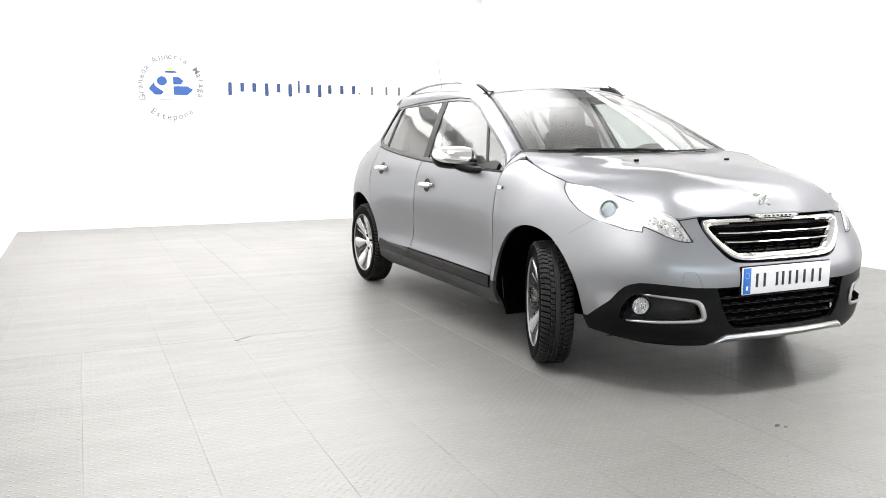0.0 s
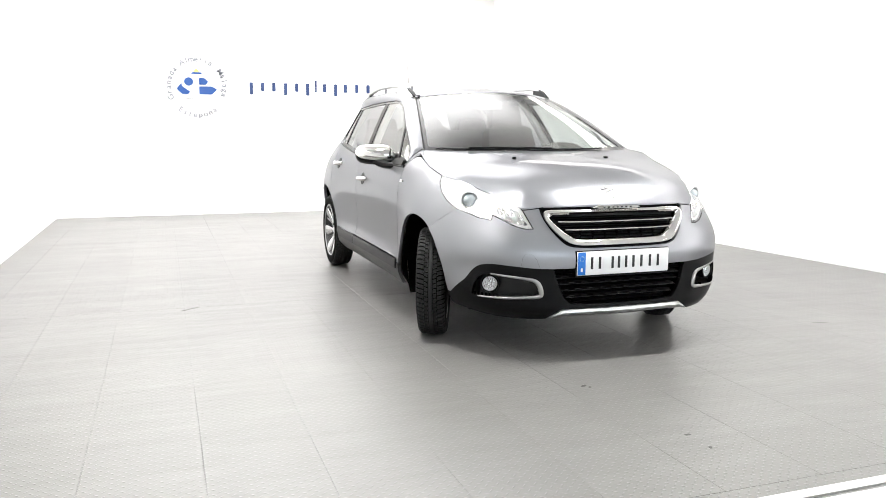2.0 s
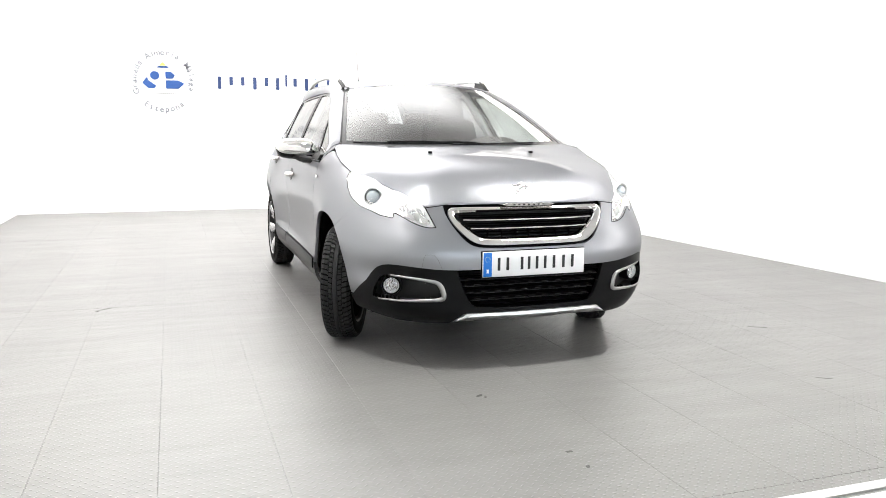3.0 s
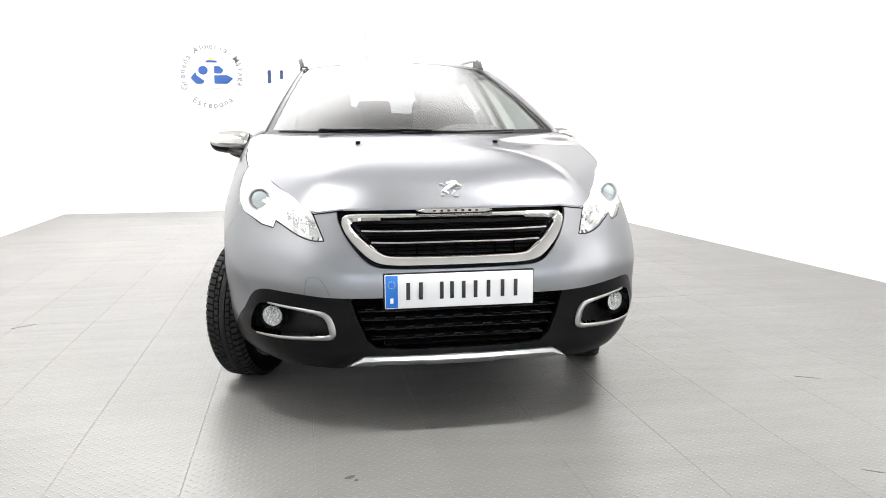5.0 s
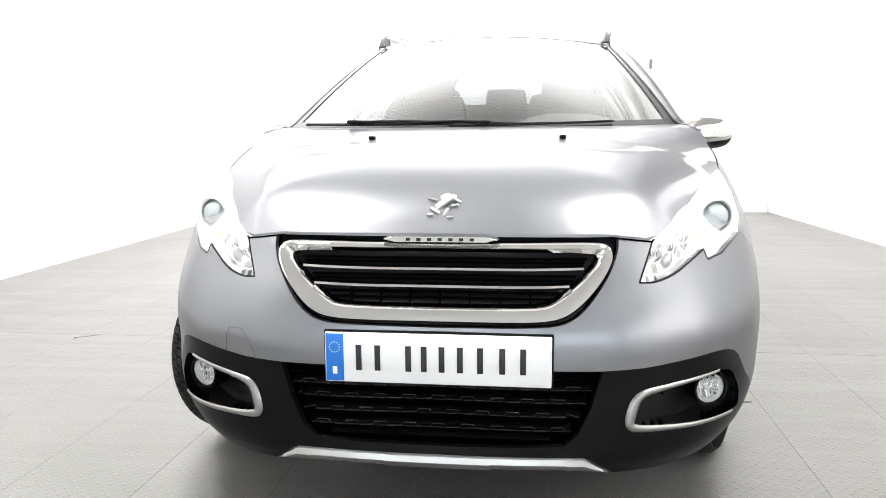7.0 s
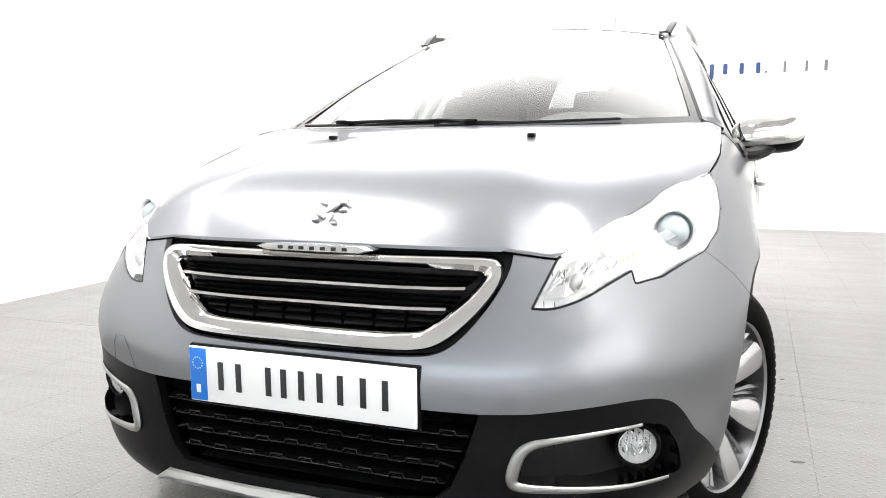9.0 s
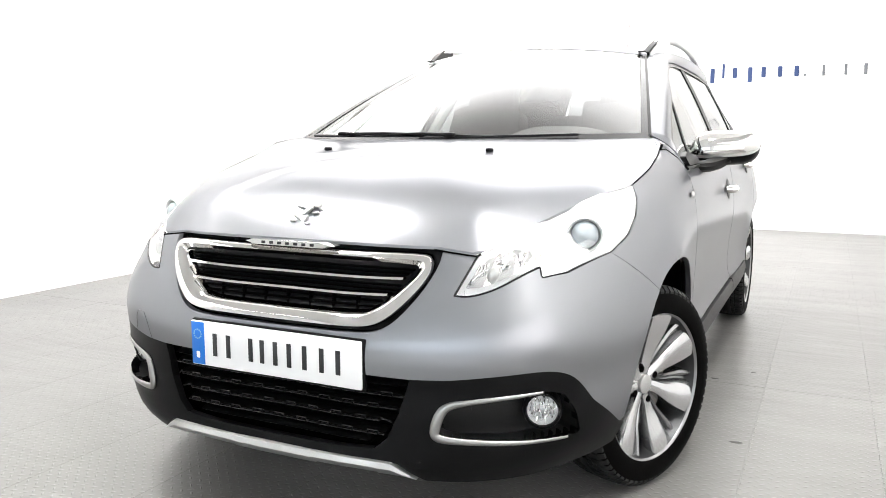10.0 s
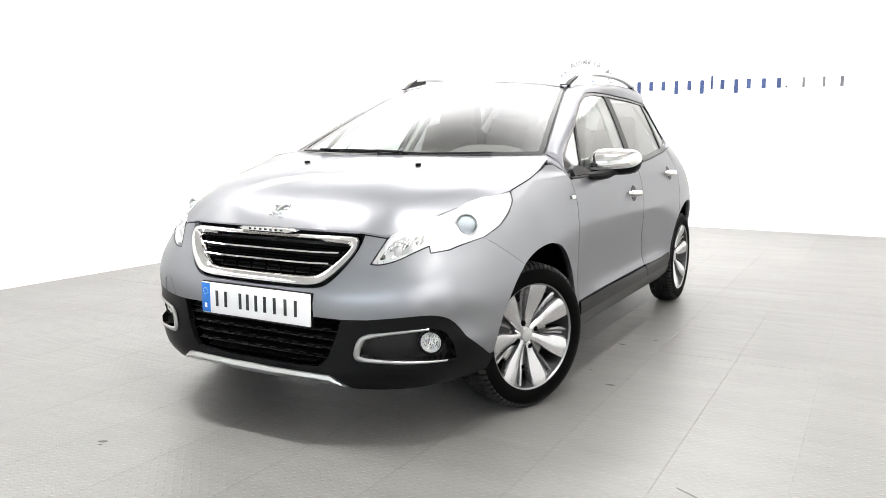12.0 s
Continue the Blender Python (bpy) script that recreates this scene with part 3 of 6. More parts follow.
def shrunk(points, by):
    """The outline moved inward by a distance."""
    out, sgn = [], 1 if area(points) > 0 else -1
    for i, p in enumerate(points):
        a, b = points[i - 1], points[(i + 1) % len(points)]
        e1, e2 = Vector((p[0] - a[0], p[1] - a[1])).normalized(), Vector((b[0] - p[0], b[1] - p[1])).normalized()
        n = Vector((-(e1 + e2).y, (e1 + e2).x)) * sgn
        n = n.normalized() if n.length > 1e-6 else Vector((0, 0))
        out.append((p[0] + n.x * by, p[1] + n.y * by))
    return out


AXLE_F, AXLE_R, HUB_Z = 0.770, 3.290, 0.300
ARCH_R = 0.378
car = thing("car", (0, 2.0, 0), "silver metallic five-door crossover car with black lower bumper, wheels turned", "car")


def car_part(name, bm, mat, parent=None, label="", **kw):
    bmesh.ops.translate(bm, vec=(0, -2.0, 0), verts=bm.verts)
    return part(name, bm, mat, parent or car, label, **kw)


def car_both(name, bm, mat, parents=None, label="", **kw):
    other = flip_x(bm)
    pa = parents or (car, car)
    return car_part(name, bm, mat, pa[0], label, **kw), car_part(name, other, mat, pa[1], label, **kw)


# bonnet edge from the nose over the lamp to the foot of the windscreen
LAMP_TOP = [("x", 0.492, 0.747), ("x", 0.540, 0.779), ("x", 0.588, 0.813), ("x", 0.645, 0.850), ("x", 0.693, 0.876), ("y", 0.640, 0.893)]
SHUT = [("y", 0.72, 0.914), ("y", 0.80, 0.934), ("y", 0.89, 0.960), ("y", 0.985, 0.985)]
NOSE = [("x", x, 0.760) for x in (0.0, 0.1, 0.2, 0.3, 0.40)]
edge_sz = line(NOSE + LAMP_TOP + SHUT)
EDGE = band(*np.array(edge_sz).T)
tt = np.r_[0, np.cumsum(np.linalg.norm(np.diff(EDGE, axis=0), axis=1))]
EDGE_FINE = np.stack([np.interp(np.linspace(0, tt[-1], 900), tt, EDGE[:, k]) for k in range(3)], -1)
RISE = curve_through((0, .01, .025, .05, .08, .165, .30, .50, .80, 1.4), (0, .055, .13, .24, .345, .55, .73, .89, 1.0, 1.02))


def screen_foot(x):
    return 0.955 + 0.165 * (x / 0.683) ** 2


def bonnet_raw(x, y):
    """Height over the plan, and the distance from the bonnet's edge."""
    ex = np.r_[EDGE_FINE[:, 0], -EDGE_FINE[1:, 0]]
    ey = np.r_[EDGE_FINE[:, 1], EDGE_FINE[1:, 1]]
    ez = np.r_[EDGE_FINE[:, 2], EDGE_FINE[1:, 2]]
    d2 = (x[:, None] - ex) ** 2 + (y[:, None] - ey) ** 2
    w = 1 / (d2 + 2e-5) ** 2
    ze = (w * ez).sum(1) / w.sum(1)
    d = np.sqrt(d2.min(1))
    dome = np.clip((0.52 - 0.12 * (0.9 - y) - np.abs(x)) / 0.14, 0, 1)
    cap = 0.996 - 0.014 * (x / 0.7) ** 2 + 0.006 * dome * dome * (3 - 2 * dome) + 0.055 * np.clip(y - 0.70, 0, 0.3)
    z = ze + (np.maximum(cap, ze + 0.004) - ze) * RISE(d)
    near = np.clip((y - screen_foot(x) + 0.30) / 0.30, 0, 1)
    near = near * near * (3 - 2 * near)
    return z + near * (np.maximum(z, 1.016 + 0.006 * (x / 0.69) ** 2) - z), d


# the pressed sheet is smooth: away from its edge the height is evened out over about a hand's width
GRID_X, GRID_Y = np.linspace(-0.90, 0.90, 121), np.linspace(-0.25, 1.40, 111)
calm = np.stack([bonnet_raw(GRID_X, np.full(121, y))[0] for y in GRID_Y])
calm = soften(soften(calm, 4.5, 0), 4.5, 1)


def bonnet_top(x, y, inward=0.0):
    x, y = np.asarray(x, float), np.asarray(y, float)
    z, d = bonnet_raw(x, y)
    u, v = np.clip((x + 0.90) / 0.015, 0, 119.999), np.clip((y + 0.25) / 0.015, 0, 109.999)
    i, j = u.astype(int), v.astype(int)
    fu, fv = u - i, v - j
    even = (calm[j, i] * (1 - fu) + calm[j, i + 1] * fu) * (1 - fv) + (calm[j + 1, i] * (1 - fu) + calm[j + 1, i + 1] * fu) * fv
    k = np.clip((d - 0.05) / 0.20, 0, 1)
    k = k * k * (3 - 2 * k)
    return np.stack([x, y, z + k * (even - z) - inward], -1)


bonnet_line = [(float(p[0]), float(p[1])) for p in EDGE_FINE[::16]] + [(float(EDGE_FINE[-1][0]), float(EDGE_FINE[-1][1]))]
rear_line = [(x, screen_foot(x) + 0.006) for x in np.linspace(0.69, -0.69, 25)]
bonnet = car_part("bonnet", patch([(a, b + 0.003) for a, b in bonnet_line] + rear_line + [(-a, b + 0.003) for a, b in bonnet_line[:0:-1]], bonnet_top, 0.022, 0.007), PAINT, None, "silver metallic bonnet")


# windscreen: a from side to side, b from foot to top
def screen(a, b, inward=0.0):
    a, b = np.asarray(a, float), np.asarray(b, float)
    half = 0.690 + (0.505 - 0.690) * b
    yb, yt = 0.940 + 0.170 * a * a, 1.735 + 0.125 * a * a
    zb, zt = 1.006 + 0.012 * a * a, 1.400 - 0.036 * a * a
    return np.stack([a * half, yb + (yt - yb) * b + 0.5 * inward, zb + (zt - zb) * b + 0.020 * np.sin(math.pi * b) * (1 - 0.3 * a * a) - inward], -1)


def screen_strip(b0, b1, a0, a1, na, nb, lift, mat, name, parent, label=""):
    """A strip laid on the windscreen."""
    rows = [[tuple(screen(a, b, -lift)) for a in np.linspace(a0, a1, na)] for b in np.linspace(b0, b1, nb)]
    return car_part(name, loft(rows), mat, parent, label)


rows = [[tuple(screen(a, b)) for a in np.linspace(-0.985, 0.985, 33)] for b in np.linspace(0.005, 0.985, 21)]
windscreen = car_part("windscreen", loft(rows), GLASS, None, "clear laminated windscreen")
screen_strip(0.0, 0.045, -0.99, 0.99, 33, 3, 0.003, GLOSS_BLACK, "lower_frit", windscreen, "black glass border")
for sg in (-1, 1):
    screen_strip(0.04, 0.97, sg * 0.955, sg * 0.987, 3, 17, 0.003, GLOSS_BLACK, "side_frit", windscreen, "black glass border")
    screen_strip(0.02, 1.0, sg * 0.986, sg * 1.0, 3, 17, 0.004, PLASTIC, "side_seal", windscreen, "black rubber seal")

# roof
ROOF_Y = (1.735, 1.86, 2.1, 2.4, 2.7, 3.0, 3.3, 3.55, 3.74)
ROOF_Z = curve_through(ROOF_Y, (1.400, 1.421, 1.445, 1.460, 1.466, 1.464, 1.452, 1.430, 1.405))
ROOF_HALF = curve_through((1.7, 1.86, 2.1, 2.5, 3.0, 3.4, 3.8), (0.490, 0.506, 0.530, 0.540, 0.528, 0.462, 0.36))


def roof_point(a, b):
    """a: side to side, b: front to rear."""
    y0 = 1.735 + 0.125 * a * a
    y = y0 + (3.76 - 0.05 * a * a - y0) * b
    half = float(ROOF_HALF(y))
    return (a * half, y, float(ROOF_Z(y)) - 0.050 * abs(a) ** 2.4)


def roof_edge_z(y):
    return float(ROOF_Z(y)) - 0.050


roof = car_part("roof", loft([[tuple(screen(a, 0.980, -0.0010)) for a in np.linspace(-1, 1, 25)]] + [[roof_point(a, b) for a in np.linspace(-1, 1, 25)] for b in np.linspace(0, 1, 41)]), PAINT, None, "silver metallic roof")

# outline of the side windows, on the band
DLO = line([("y", 1.125, 0.925), ("y", 1.45, 0.930), ("y", 1.80, 0.940), ("y", 2.20, 0.957), ("y", 2.60, 0.985), ("y", 2.93, 1.016), ("y", 3.10, 1.042), ("y", 3.185, 1.085),
            ("y", 3.19, 1.14), ("y", 3.175, 1.24), ("y", 3.13, 1.322), ("y", 2.75, 1.342), ("y", 2.35, 1.350), ("y", 2.10, 1.349), ("y", 1.93, 1.335), ("y", 1.75, 1.285),
            ("y", 1.53, 1.185), ("y", 1.33, 1.09), ("y", 1.20, 1.02), ("y", 1.13, 0.965)])
DLO_UP = DLO[10:] + [DLO[0]]

# pillar and roof side: a skin from the windscreen and roof edge out to the window outline
inner, outer = [], []
up = band(*np.array(DLO_UP).T)
upl = np.r_[0, np.cumsum(np.linalg.norm(np.diff(up, axis=0), axis=1))]
for q in np.linspace(0, upl[-1], 46):
    o = np.array([np.interp(q, upl, up[:, k]) for k in range(3)])
    outer.append(o)
    y = o[1]
    if y > 1.93:
        e = (float(ROOF_HALF(y)), y, roof_edge_z(y))
    else:
        b = np.clip((1.0 - (1.93 - y) / (1.93 - 1.13)) * 1.0, 0.0, 1.0)
        e = screen(1.0, b)
        if b > 0.93:
            w = (b - 0.93) / 0.07
            e = (1 - w) * e + w * np.array((float(ROOF_HALF(1.93)), 1.93, roof_edge_z(1.93)))
    inner.append(np.array(e))
rows = []
for e, o in zip(inner, outer):
    out = np.array((0.5, -0.15 if o[1] < 1.9 else 0.0, 0.6))
    bulge = 0.16 * np.linalg.norm(e - o) * out / np.linalg.norm(out)
    row = []
    for t in np.linspace(0, 1, 9):
        row.append(tuple(e * (1 - t) + o * t + bulge * 4 * t * (1 - t) * (1.0 if 0 < t < 1 else 0)))
    row.append(tuple(o + np.array((-0.03, 0, 0))))
    rows.append(row)
rows = [row for row, o in zip(rows, outer) if o[1] > 1.165]
pillar_end = rows[-1][:9]
car_both("roof_side", loft(rows), PAINT, None, "silver windscreen pillar and roof side")

# scuttle between bonnet and windscreen
rows = [[(x, screen_foot(x) - 0.035 + 0.05 * k, z) for k, z in enumerate((0.985, 0.997, 1.004))] for x in np.linspace(-0.69, 0.69, 31)]
car_part("scuttle_panel", loft(rows), PLASTIC, None, "black plastic scuttle below the windscreen")

# painted corner between bonnet, wing and windscreen pillar
corner_a, corner_b = EDGE[-1], np.array((0.688, screen_foot(0.69) + 0.006, 0.0))
pairs = []
for t, (y, z) in ((0.04, (0.990, 0.985)), (0.35, (1.04, 0.985)), (0.68, (1.105, 0.955)), (1.0, (1.13, 0.925))):
    p = corner_a * (1 - t) + corner_b * t
    pairs.append((bonnet_top(p[:1], p[1:2])[0], band(*on_y(y, z))))
pairs.append((screen(1.0, 0.02), band(*on_y(1.13, 0.965))))
rows = [[np.array(a) * (1 - t) + np.array(b) * t + np.array((0.007, 0, 0.004)) * 4 * t * (1 - t) for t in np.linspace(0, 1, 9)] for a, b in pairs] + [[np.array(p) for p in pillar_end]]
rows = [[tuple(p + np.array((0.0012, -0.0006, 0.0016))) for p in row] for row in rows]
car_both("cowl_corner", loft(rows), PAINT, None, "silver corner beside the windscreen foot")

# black bar that stands in for the shade under the bonnet's edge
lip = [tuple(p - np.array((0.005, 0, 0.013))) for p in EDGE_FINE[::12] if 0.67 < p[1] < 0.90]
car_both("edge_channel", tube(lip, 0.008, sides=8), VOID, None, "black bar for the shade in the bonnet gap")

# dark joint between bonnet and bumper, from the grille to the lamp
nose_pts = [tuple(band(s, z, -0.0012)) for s, z in line([("x", x, 0.7575 - 0.013 * (x - 0.39) / 0.102) for x in np.linspace(0.39, 0.492, 6)])]
car_both("nose_joint", tube(nose_pts, 0.0022, sides=6), VOID, None, "dark joint under the bonnet edge")
# dark joint between bonnet and wing, ending at the rounded rear corner of the bonnet
joint = [tuple(band(s, z, 0.0010)) for s, z in line([("y", 0.645, 0.894)] + SHUT[:-1] + [("y", 0.945, 0.974)])]
joint += [tuple(p) for p in bonnet_top(np.array((joint[-1][0] - 0.012, joint[-1][0] - 0.028)), np.array((0.975, 1.02)), 0.0)]
car_both("bonnet_joint", tube(joint, [0.0019] * (len(joint) - 2) + [0.0014, 0.0008], sides=6), VOID, None, "dark joint along the bonnet edge")

# wings
LAMP_REAR = [("y", 0.395, 0.738), ("y", 0.485, 0.774), ("y", 0.562, 0.816), ("y", 0.620, 0.860), ("y", 0.640, 0.893)]
FENDER_CUT = math.degrees(math.atan2(0.612 - HUB_Z, 0.575 - AXLE_F))
ARC_FRONT = arch(AXLE_F, HUB_Z, ARCH_R, FENDER_CUT, 7, 22)
wing_line = line(LAMP_REAR + SHUT + [("y", 1.04, 0.985), ("y", 1.105, 0.955), ("y", 1.13, 0.925), ("y", 1.142, 0.845), ("y", 1.165, 0.60), ("y", 1.180, 0.372), ("y", 1.181, 0.346)] + ARC_FRONT[::-1])
wings = car_both("front_wing", patch(shrunk(wing_line, 0.0022), band, 0.025, 0.016), PAINT, None, "silver metallic front wing")

# front bumper: painted upper half
GRILLE_HOLE = [("x", 0.412, 0.757), ("x", 0.411, 0.722), ("x", 0.384, 0.663), ("x", 0.338, 0.602), ("x", 0.298, 0.572), ("x", 0.24, 0.562), ("x", 0.0, 0.558)]
GRILLE_HOLE = denser(GRILLE_HOLE, 2)
LAMP_LOW = [("x", 0.458, 0.657), ("x", 0.495, 0.655), ("x", 0.545, 0.671), ("x", 0.59, 0.700), ("x", 0.622, 0.718), ("x", 0.630, 0.694), ("x", 0.675, 0.702), ("y", 0.300, 0.714)]
LAMP_LOW = denser(LAMP_LOW[:5], 2) + LAMP_LOW[5:]
BLACK_TOP = [("x", 0.0, 0.466), ("x", 0.377, 0.466), ("x", 0.47, 0.470), ("x", 0.58, 0.482), ("x", 0.655, 0.489), ("x", 0.690, 0.482), ("x", 0.715, 0.462), ("x", 0.745, 0.40), ("y", 0.372, 0.318)]
BLACK_TOP = BLACK_TOP[:2] + denser(BLACK_TOP[2:-1], 2) + BLACK_TOP[-1:]
front_arc = arch(AXLE_F, HUB_Z, ARCH_R, FENDER_CUT, 177, 8)
bumper_line = line(GRILLE_HOLE[::-1] + LAMP_TOP[:1] + LAMP_LOW + LAMP_REAR[:1] + front_arc + [("y", 0.398, 0.320)] + BLACK_TOP[::-1])
bm = patch(bumper_line, band, 0.022, 0.014)
open_middle(bm)
bump_other = flip_x(bm)
tmp_me = bpy.data.meshes.new("half")
bump_other.to_mesh(tmp_me)
bump_other.free()
bm.from_mesh(tmp_me)
bpy.data.meshes.remove(tmp_me)
front_bumper = car_part("front_bumper", bm, PAINT, None, "silver upper front bumper over a black lower half")
# tow eye cover: a fine joint line
cover = line([("x", 0.442, 0.468), ("x", 0.462, 0.515), ("x", 0.480, 0.538), ("x", 0.515, 0.538), ("x", 0.525, 0.520), ("x", 0.53, 0.474)])
cover_pts = [tuple(band(s, z, -0.0005)) for s, z in cover]
car_part("tow_cover_joint", flip_x(tube(cover_pts, 0.0008, sides=6)), DARK_ALLOY, front_bumper)

# black lower half with its lower grille opening and fog lamp recess
LOW_HOLE = [("x", 0.377, 0.466), ("x", 0.352, 0.385), ("x", 0.322, 0.318), ("x", 0.29, 0.291), ("x", 0.20, 0.286), ("x", 0.0, 0.284)]
FOG_HOLE = [("x", 0.428, 0.334), ("x", 0.445, 0.395), ("x", 0.475, 0.414), ("x", 0.55, 0.428), ("x", 0.655, 0.441), ("x", 0.695, 0.428), ("x", 0.716, 0.385), ("x", 0.722, 0.325), ("x", 0.60, 0.318), ("x", 0.47, 0.320)]
hole = rounded(line(FOG_HOLE), 0.014)
LOW_EDGE = [("y", 0.394, 0.29), ("y", 0.388, 0.255), ("y", 0.27, 0.232), ("x", 0.62, 0.218), ("x", 0.50, 0.214), ("x", 0.405, 0.216), ("x", 0.35, 0.262), ("x", 0.0, 0.266)]
low_line = line([LOW_HOLE[-1]] + LOW_HOLE[-2::-1] + BLACK_TOP[2:] + [("y", 0.399, 0.312)] + LOW_EDGE)
k = min(range(len(low_line)), key=lambda i: math.dist(low_line[i], hole[0]))
orient = 1 if area(low_line) * area(hole) < 0 else -1
ring = hole[::orient]
j = min(range(len(ring)), key=lambda i: math.dist(low_line[k], ring[i]))
ring = ring[j:] + ring[: j + 1]
low_line = low_line[: k + 1] + ring + low_line[k:]
bm = patch(low_line, band, 0.022, 0.02)
open_middle(bm)
other = flip_x(bm)
other.to_mesh(tmp_me := bpy.data.meshes.new("half"))
other.free()
bm.from_mesh(tmp_me)
bpy.data.meshes.remove(tmp_me)
car_part("lower_bumper", bm, PLASTIC, front_bumper, "textured black plastic lower bumper")


# silver skid strip along the bottom
def skid_pt(x, k):
    zt = 0.268 if x < 0.335 else 0.268 - (x - 0.335) / 0.06 * 0.042
    zb = 0.224 + (0.004 if 0.12 < x < 0.30 else 0.0)
    t = (0, 0.12, 0.45, 0.85, 1.0, 1.0)[k]
    inw = (0.012, -0.008, -0.013, -0.006, 0.004, 0.05)[k]
    z = zt + (min(zb, zt - 0.002) - zt) * t
    s = on_x(x, 0.25)[0]
    p = band(s, z, inw)
    return tuple(p)


xs = (0.0, 0.06, 0.12, 0.125, 0.2, 0.295, 0.30, 0.335, 0.36, 0.38, 0.394)
half = [[skid_pt(x, k) for k in range(6)] for x in xs]
rows = [[(-p[0], p[1], p[2]) for p in r] for r in half[:0:-1]] + half
car_part("skid_strip", loft(rows), SATIN, front_bumper, "satin silver skid strip")

# fog lamp surround
U_PATH = [("x", 0.700, 0.322), ("x", 0.60, 0.322), ("x", 0.50, 0.327), ("x", 0.45, 0.330), ("x", 0.436, 0.340), ("x", 0.440, 0.365), ("x", 0.450, 0.395), ("x", 0.468, 0.411), ("x", 0.50, 0.418), ("x", 0.56, 0.427), ("x", 0.655, 0.438)]
u_sz = line(denser(U_PATH, 2))
u_pts = [tuple(band(s, z, -0.003)) for s, z in u_sz]
car_both("fog_lamp_trim", tube(u_pts, [float(r) for r in np.interp(np.linspace(0, 10, len(u_pts)), range(11), (0.003, 0.005, 0.007, 0.009, 0.0115, 0.0125, 0.0115, 0.009, 0.0065, 0.005, 0.003))], sides=12, flat=0.6, up=(0.3, -1, 0)), TRIM, (front_bumper, front_bumper), "satin chrome fog lamp trim")
# recess behind it
deep = [tuple(band(s, z, 0.007)) for s, z in hole]
back = [tuple(np.array(band(s, z, 0.075))) for s, z in hole]
bm = loft([deep + deep[:1], back + back[:1]])
vs = [bm.verts.new(p) for p in back]
bm.faces.new(vs)
car_both("fog_recess", bm, RECESS, (front_bumper, front_bumper), "black fog lamp recess")


def fog_lamp(side):
    c = Vector((0.642 * side, 0.190, 0.382))
    way = Vector((0.34 * side, -1.0, -0.02)).normalized()
    turn = Vector((0, -1, 0)).rotation_difference(way).to_matrix()
    ob = None
    bezel = lathe([(0.07, 0.052), (0.0, 0.056), (-0.012, 0.052), (-0.012, 0.046), (0.03, 0.044)], 32, axis="y")
    bowl = lathe([(-0.006, 0.0435), (0.015, 0.037), (0.03, 0.024), (0.036, 0.010), (0.036, 0.0)], 32, axis="y")
    facets = bmesh.new()
    rng = random.Random(5)
    for r, n in ((0.012, 6), (0.024, 10), (0.035, 14)):
        for q in range(n):
            a = 2 * math.pi * (q + 0.5 * rng.random()) / n
            rbox((0.006, 0.008, 0.016), (r * math.cos(a), 0.012 - 0.25 * (0.036 - r), r * math.sin(a)), 0.002, facets, Euler((rng.uniform(-1.0, 0.3), 0.2 * rng.uniform(-1, 1), rng.uniform(-0.9, 0.9))).to_matrix(), 1)
    lens = lathe([(-0.004, 0.045), (-0.010, 0.040), (-0.016, 0.025), (-0.018, 0.0)], 32, axis="y")
    for bm_, name, mat in ((bezel, "fog_lamp", PLASTIC), (bowl, "bowl", LAMP_WHITE), (facets, "facets", REFLECTOR), (lens, "lens", LAMP_GLASS)):
        bmesh.ops.transform(bm_, matrix=Matrix.Translation(c) @ turn.to_4x4() @ Matrix.Diagonal((0.84, 1, 0.84, 1)), verts=bm_.verts)
        made = car_part(name, bm_, mat, ob)
        ob = ob or made
    return tagged(ob, "round clear fog lamp in a black bezel")


for sg in (1, -1):
    fog_lamp(sg)

# headlamps
lamp_line = line(LAMP_TOP[:1] + LAMP_LOW + LAMP_REAR + LAMP_TOP[-2:0:-1])
bm = bmesh.new()


top_s, top_z = np.array(line(denser(LAMP_TOP, 2))).T


def lamp_bowl(s, z, inward=0.0):
    """The lamp's bright back, shallow along its upper edge; a negative inward gives its outer border."""
    deep_ = 0.006 + 0.026 * np.clip((np.interp(s, top_s, top_z) - z) / 0.05, 0, 1)
    return band(s, z, deep_ if inward >= 0 else 0.002)


HL = car_both("headlamp", patch(lamp_line, lamp_bowl, 0.022, -0.028), LAMP_WHITE, None, "clear headlamp with projector lens and bright reflector")
car_both("lens", patch(lamp_line, band, 0.022, 0.02), LAMP_GLASS, HL, "clear lens")
rim_pts = [tuple(band(s, z, 0.002)) for s, z in rounded(line(LAMP_TOP[:1] + LAMP_LOW + LAMP_REAR), 0.008)]
car_both("lower_seal", tube(rim_pts, [0.0030 if p[1] < 0.36 else 0.0018 for p in rim_pts], sides=8), GLOSS_BLACK, HL, "black lower seal")
# white bar added to hide the dark gap, for the glare there
top_pts = [tuple(band(s, z - 0.003, 0.009)) for s, z in line(denser(LAMP_TOP, 2))]
car_both("upper_edge", tube(top_pts, 0.0050, sides=8), LAMP_WHITE, HL, "added white bar that brightens the gap above the lamp")


